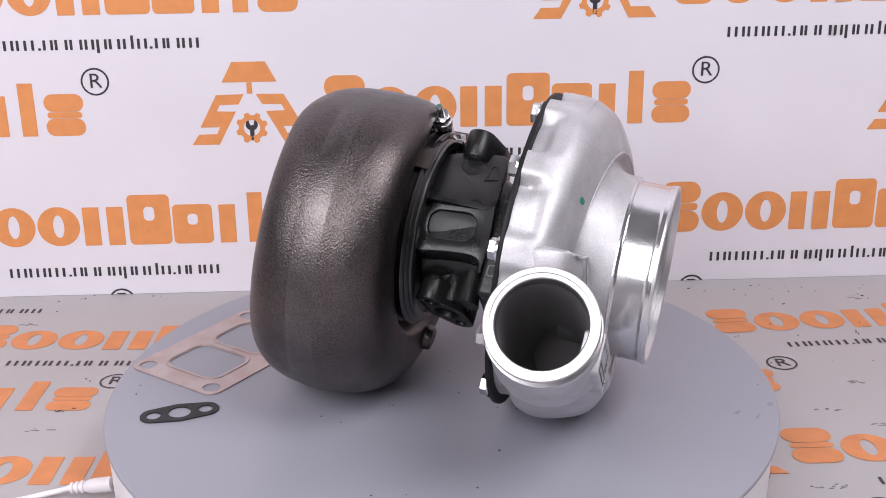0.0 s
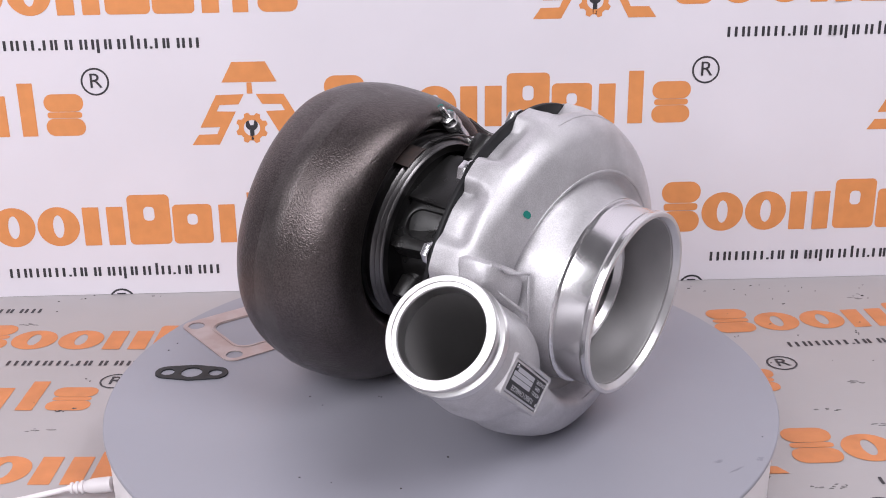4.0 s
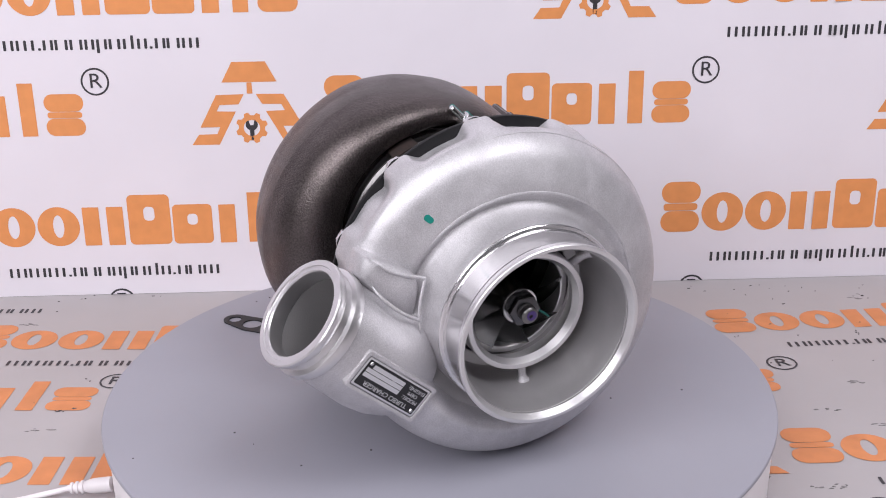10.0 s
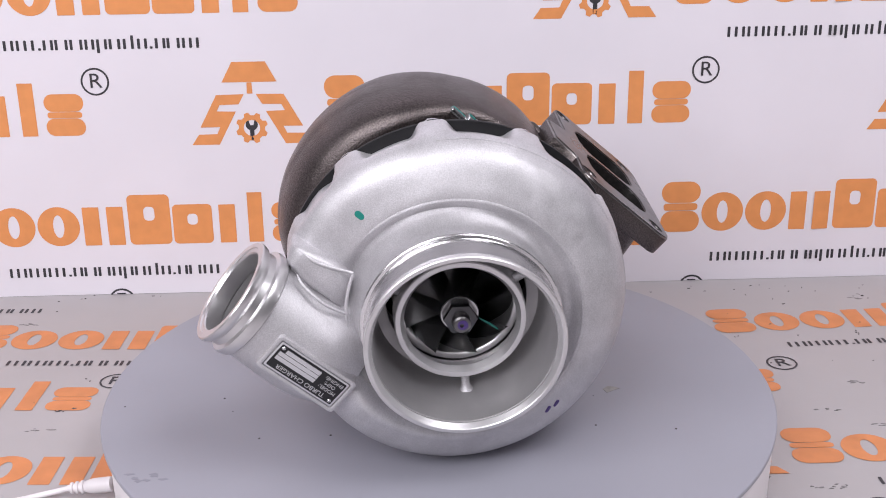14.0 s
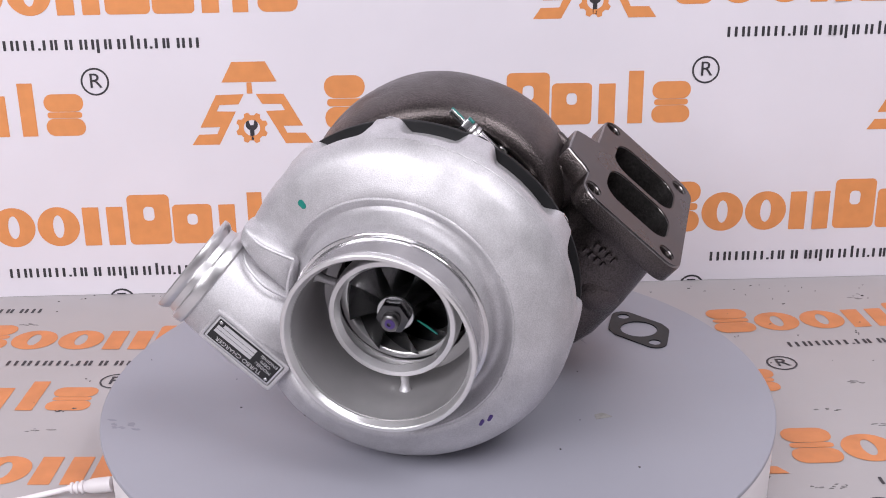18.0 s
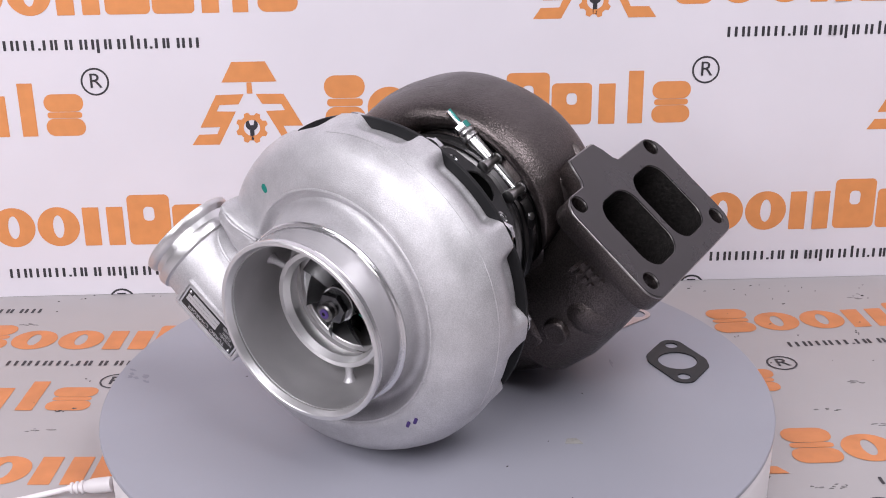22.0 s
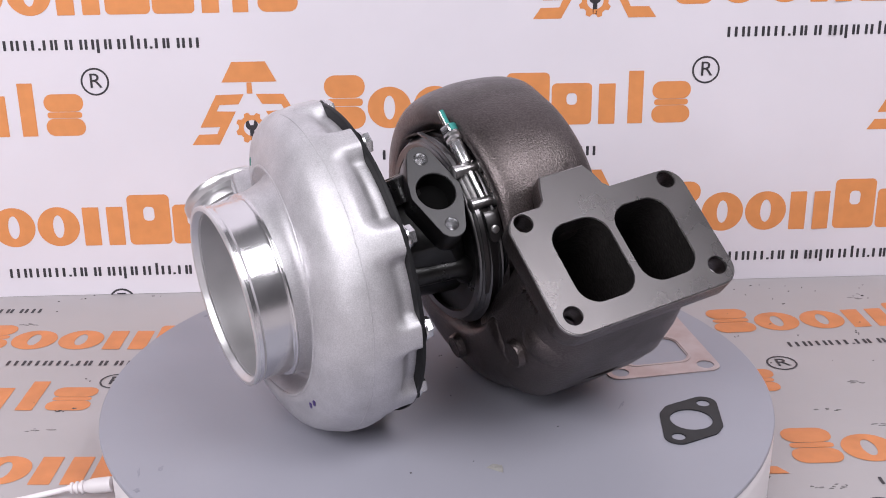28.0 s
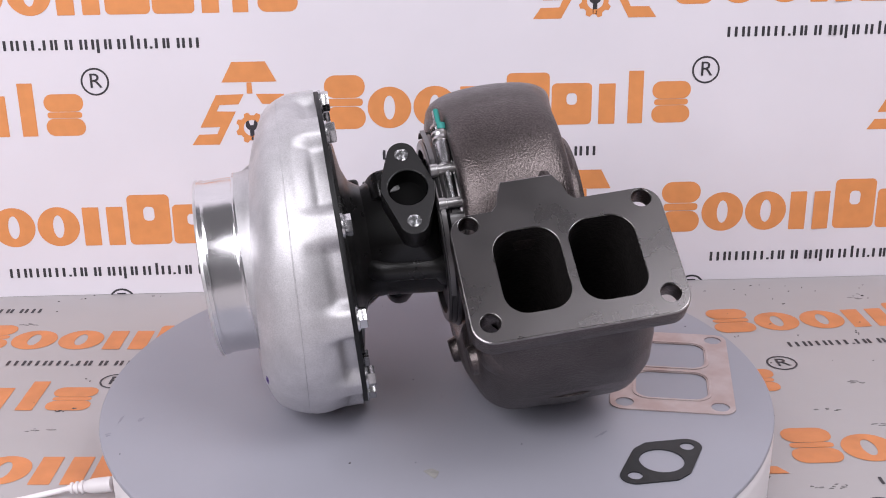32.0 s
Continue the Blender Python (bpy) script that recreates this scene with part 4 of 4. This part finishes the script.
# turbine housing
RO = ((0, 0.1400), (18, 0.1365), (45, 0.1330), (77, 0.1300), (95, 0.1270), (115, 0.1235), (135, 0.1195), (155, 0.1135), (175, 0.1075), (195, 0.1020), (215, 0.0970),
      (235, 0.0935), (255, 0.0925), (270, 0.0925), (285, 0.0920), (300, 0.0880), (315, 0.0800), (330, 0.0700), (350, 0.0700), (360, 0.1400))


def turbine_section(alpha, n=36):
    ro = float(np.interp(alpha, [a for a, _ in RO], [r for _, r in RO]))
    w = smooth(alpha / 200)
    if alpha > 350:
        w = 1 - smooth((alpha - 350) / 10)
    bulge = math.exp(-((alpha - 130) / 55) ** 2)
    slim = 0.0045 * smooth((alpha - 205) / 40) * (1 - smooth((alpha - 335) / 20))
    hw, xm = mixed(0.0635, 0.0465, w) - slim - 0.0027 * bulge, mixed(-0.2305, -0.2175, w) - slim * 0.6 + 0.0027 * bulge
    out = [(-0.1720, 0.0560), (-0.1720, 0.0600), (-0.1830, 0.0630), (-0.1870, 0.0690)]
    for k in range(-4, n + 1):
        a = math.pi * k / n
        c, s = math.cos(a), math.sin(a)
        x = xm + hw * math.copysign(abs(c) ** 0.80, c)
        if k < 0:
            x, r = x - 0.0012 * k * k * 0.5, 0.0800 + 0.0022 * k
        else:
            r = 0.0800 + (ro - 0.0800) * abs(s) ** 0.72 if ro > 0.0800 else ro
        belt = 0.0009 * (1 - smooth((alpha - 185) / 30)) * (smooth((x - xm + 0.011) / 0.0015) - smooth((x - xm - 0.007) / 0.0015))
        out.append((x, r + belt))
    out += [(xm - hw - 0.002, 0.060), (xm - hw - 0.004, 0.052), (xm - hw + 0.02, 0.050)]
    pull = 1 - 0.10 * smooth((alpha - 195) / 45) * (1 - smooth((alpha - 330) / 20))      # the far side draws in towards the tongue
    return [(-0.1720 + (x + 0.1720) * pull, r) for x, r in out]


bm = bmesh.new()
loops = []
for k in range(240):
    alpha = 360 * k / 240
    a = radians(-45 - alpha)
    loops.append([(x, r * math.cos(a), r * math.sin(a)) for x, r in turbine_section(alpha)])
loft(bm, loops, closed_loop=False, closed=True)
# throat from the inlet flange into the scroll
F_C, F_N = Vector((-0.2313, 0.1345, 0.0118)), Vector((0, 0.67, 0.743)).normalized()
M_F = basis(F_C, F_N, (-1, 0, 0))         # x along the shaft to the exhaust, y inward and up
throat = []
for depth, hx, hy, cx, cy in ((0.014, 0.0585, 0.0400, 0.0, -0.003), (0.022, 0.0560, 0.0385, 0.0, -0.004), (0.040, 0.0570, 0.0400, 0.0, -0.005), (0.065, 0.0590, 0.0420, 0.0, -0.006),
                              (0.095, 0.0610, 0.0440, 0.0, -0.005), (0.125, 0.0600, 0.0420, 0.0, -0.002)):
    throat.append([M_F @ Vector((x, y, -depth)) for x, y in rounded_rect(hx, hy, 0.028, 8, cx, cy)])
loft(bm, throat, caps=(False, True))
# shoulder between the throat and the top of the scroll
slab(rounded_rect(0.0215, 0.0185, 0.007, 4, -0.0120, 0.0440), [], -0.0480, -0.0120, M_F, bevel=0.003, bm=bm)
turbine = part("turbine_housing", bm, M_IRON, turbo, "rough dark grey cast-iron turbine scroll", angle=50)
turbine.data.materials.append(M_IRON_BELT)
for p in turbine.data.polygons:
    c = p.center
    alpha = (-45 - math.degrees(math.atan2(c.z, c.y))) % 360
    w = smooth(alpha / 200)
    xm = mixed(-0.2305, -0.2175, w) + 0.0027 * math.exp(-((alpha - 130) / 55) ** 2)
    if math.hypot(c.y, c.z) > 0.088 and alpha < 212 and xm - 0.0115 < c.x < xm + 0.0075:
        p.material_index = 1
part("exhaust_ring", lathe([(-0.246, 0.046), (-0.246, 0.054), (-0.262, 0.055), (-0.265, 0.053), (-0.265, 0.047)], 96), M_IRON, turbine)

ports = [rounded_rect(0.0212, 0.0292, 0.0145, 8, -0.0236, -0.0030), rounded_rect(0.0212, 0.0292, 0.0145, 8, 0.0250, -0.0030)]
holes = [circle2(0.0063, 28, sx * 0.0565, sy * 0.0348) for sx in (-1, 1) for sy in (-1, 1)]
outer = []
for k, q in enumerate(rounded_rect(0.0690, 0.0460, 0.0140, 8, 0.0, -0.0030)):
    if k == 9:                              # cast tab on the upper edge
        outer += [(0.0150, 0.0430), (0.0110, 0.0470), (0.0085, 0.0556), (0.0042, 0.0635), (-0.0300, 0.0635), (-0.0335, 0.0556), (-0.0360, 0.0470), (-0.0400, 0.0430)]
    outer.append(q)
flange = part("inlet_flange", slab(outer, ports + holes, -0.0160, 0.0, M_F, bevel=0.0012), M_IRON, turbine, "machined four-bolt inlet flange with twin ports")
# Bevelled edges take a paler metal than the rest of the flange.
flange.data.materials.append(mat("pale_edge", (0.36, 0.34, 0.34), 0.28, 1.0, grain=0.1, mottle=0.4, mottle_scale=90))
for p in flange.data.polygons:
    if 0.25 < p.normal.dot(F_N) < 0.97:
        p.material_index = 1
part("flange_face", slab([(x * 0.986, -0.003 + (y + 0.003) * 0.98) for x, y in outer], [rounded_rect(0.0217, 0.0297, 0.0150, 8, -0.0236, -0.0030),
                         rounded_rect(0.0217, 0.0297, 0.0150, 8, 0.0250, -0.0030)] + [circle2(0.0068, 28, sx * 0.0565, sy * 0.0348) for sx in (-1, 1) for sy in (-1, 1)],
                         0.0, 0.0005, M_F), M_IRON_FACE, flange, "ground grey flange face")
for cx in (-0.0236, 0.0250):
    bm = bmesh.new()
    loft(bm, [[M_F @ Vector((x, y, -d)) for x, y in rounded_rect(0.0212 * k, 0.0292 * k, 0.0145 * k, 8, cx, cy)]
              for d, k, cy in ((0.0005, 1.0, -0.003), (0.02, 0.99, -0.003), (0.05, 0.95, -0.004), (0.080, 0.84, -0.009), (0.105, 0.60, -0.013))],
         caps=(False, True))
    part("inlet_port", bm, M_IRON_IN, flange, "rough port passage, its shade painted in")
part("cast_lug", turned([(-0.012, 0.0050), (0.006, 0.0046), (0.0085, 0.0036), (0.0095, 0.0015)], basis(M_F @ Vector((0.0010, 0.0640, -0.0130)), M_F.to_3x3() @ Vector((0.1, 1, 0.1))), 20), M_IRON, turbine)
# plugs, bosses and cast bars of the turbine
for pos, nrm, r, h in (((-0.1735, 0.0885, -0.0655), (1, 0.05, -0.08), 0.0098, 0.0070), ((-0.1690, 0.0060, -0.0915), (1, 0, -0.15), 0.0092, 0.0065)):
    part("boss", turned([(-0.012, r * 1.1), (0.0, r * 1.08), (h * 0.75, r), (h * 0.95, r * 0.92), (h, r * 0.8), (h * 0.96, r * 0.7), (h * 0.96, r * 0.3)], basis(pos, nrm), 32), M_IRON, turbine)
part("swelling", turned([(-0.006, 0.0235), (0.001, 0.0190), (0.0055, 0.0140), (0.0082, 0.0085), (0.0092, 0.0030)], basis((-0.1835, 0.1130, -0.0575), (0.75, 0.45, -0.45)), 32), M_IRON, turbine, angle=80)
M_NUM = basis((-0.1722, 0.1150, -0.0180), (1, 0.1, 0), (0, 0.72, -0.69))
for j in range(2):
    for i in range(4):
        part("cast_bar", slab(rounded_rect(0.0015, 0.0026, 0.0006, 2, (i - 1.5 - 0.6 * j) * 0.0056, 0.0040 - 0.0080 * j), [], -0.006, 0.0003, M_NUM), M_IRON, turbine)

# ---- gaskets lying on the turntable ----
C_BIG = Vector((-0.1687, 0.0644, 0.0))
big = empty("twin_port_gasket", "thin coppery steel gasket with two large ports and four holes", "gasket", "gaskets on the turntable")
big_ports = [rounded_rect(0.0215, 0.0265, 0.011, 7, 0.0262, 0.0), rounded_rect(0.0215, 0.0265, 0.011, 7, -0.0262, 0.0)]
big_holes = [circle2(0.0068, 24, sx * 0.0572, sy * 0.0347) for sx in (-1, 1) for sy in (-1, 1)]
M_BIG = pose(0, 0, 0.0002, 0, 0, 0)
part("sheet", slab(rounded_rect(0.0680, 0.0455, 0.010), big_ports + big_holes, 0.0, 0.0009, M_BIG), M_COPPER, big)
for cx in (0.0262, -0.0262):
    part("bead", slab(rounded_rect(0.0245, 0.0295, 0.013, 7, cx, 0.0), [rounded_rect(0.0225, 0.0275, 0.012, 7, cx, 0.0)], 0.0009, 0.0015, M_BIG, bevel=0.0002), M_COPPER, big, "pressed bead")
small = empty("two_hole_gasket", "black paper gasket with a round port and two holes", "gasket", "gaskets on the turntable")
part("sheet", slab(hull2(((0.0276, 0, 0.0100), (-0.0276, 0, 0.0100), (0, 0.0140, 0.0090), (0, -0.0140, 0.0090), (0.008, 0.0140, 0.009), (-0.008, -0.0140, 0.009))),
                   [circle2(0.0152, 36), circle2(0.0050, 20, 0.0276, 0), circle2(0.0050, 20, -0.0276, 0)], 0.0002, 0.0012), M_PAPER, small)
oval = empty("oval_gasket", "black oval paper gasket with three round holes", "gasket", "gaskets on the turntable")
part("sheet", slab(hull2(((0.0188, 0, 0.0098), (-0.0188, 0, 0.0098), (0, 0, 0.0128))), [circle2(0.0082, 28), circle2(0.0053, 20, 0.0188, 0), circle2(0.0053, 20, -0.0188, 0)], 0.0002, 0.0012),
     M_PAPER, oval)


# ---- what turns ----
def theta(t):
    return float(np.interp(t, (0, 8, 16, 24, 32), (0.0, -38.27, -76.68, -115.17, -153.80)))


def turned_by(t):
    return pose(-0.0008, 0.0007, 0, 0, 0, theta(t))


# how the round housings rock on the table: seconds, roll, shift sideways, yaw
ROCK = ((0, 1.1, -0.004, 0.7), (5.5, 1.05, -0.004, 0.7), (6.5, 0.75, -0.0022, 0.4), (6.9, -0.1, 0, 0), (8, 0, 0, 0), (22, 0, 0, 0), (25, 0.4, 0, 0), (28, 0.5, 0, 0), (29, 0.65, 0, 0),
        (30, 0.9, 0, 0), (30.5, 1.15, 0, 0), (31, 1.6, 0, 0), (31.5, 2.4, 0, 0), (32, 2.3, 0, 0))


def turbo_pose(t):
    cols = list(zip(*ROCK))
    roll, shift, yaw = (float(np.interp(t, cols[0], c)) for c in cols[1:])
    a = radians(-18.489)
    spot = Vector((0.1577, -0.0482, 0.1081)) + Vector((-math.sin(a), math.cos(a), 0)) * shift
    return turned_by(t) @ pose(*spot, 0.67 + roll, 6.14, -18.30 + yaw)


def motions():
    times = [float(k) for k in range(33)]
    walk(top_plate, [(t, turned_by(t) @ pose(0.0016, -0.0011, 0)) for t in times])     # the disc sits a little off its axle
    for ob, at in ((big, pose(*C_BIG, 0, 0, 54.78)), (small, pose(-0.0814, 0.1725, 0, 0, 0, 15.4)), (oval, pose(-0.1902, -0.0412, 0, 0, 0, 15.9))):
        walk(ob, [(t, turned_by(t) @ at) for t in times])
    rock_times = sorted(set(times + [5.5, 6.5, 6.9, 7.4, 30.5, 31.5]))
    walk(turbo, [(t, turbo_pose(t)) for t in rock_times])


motions()
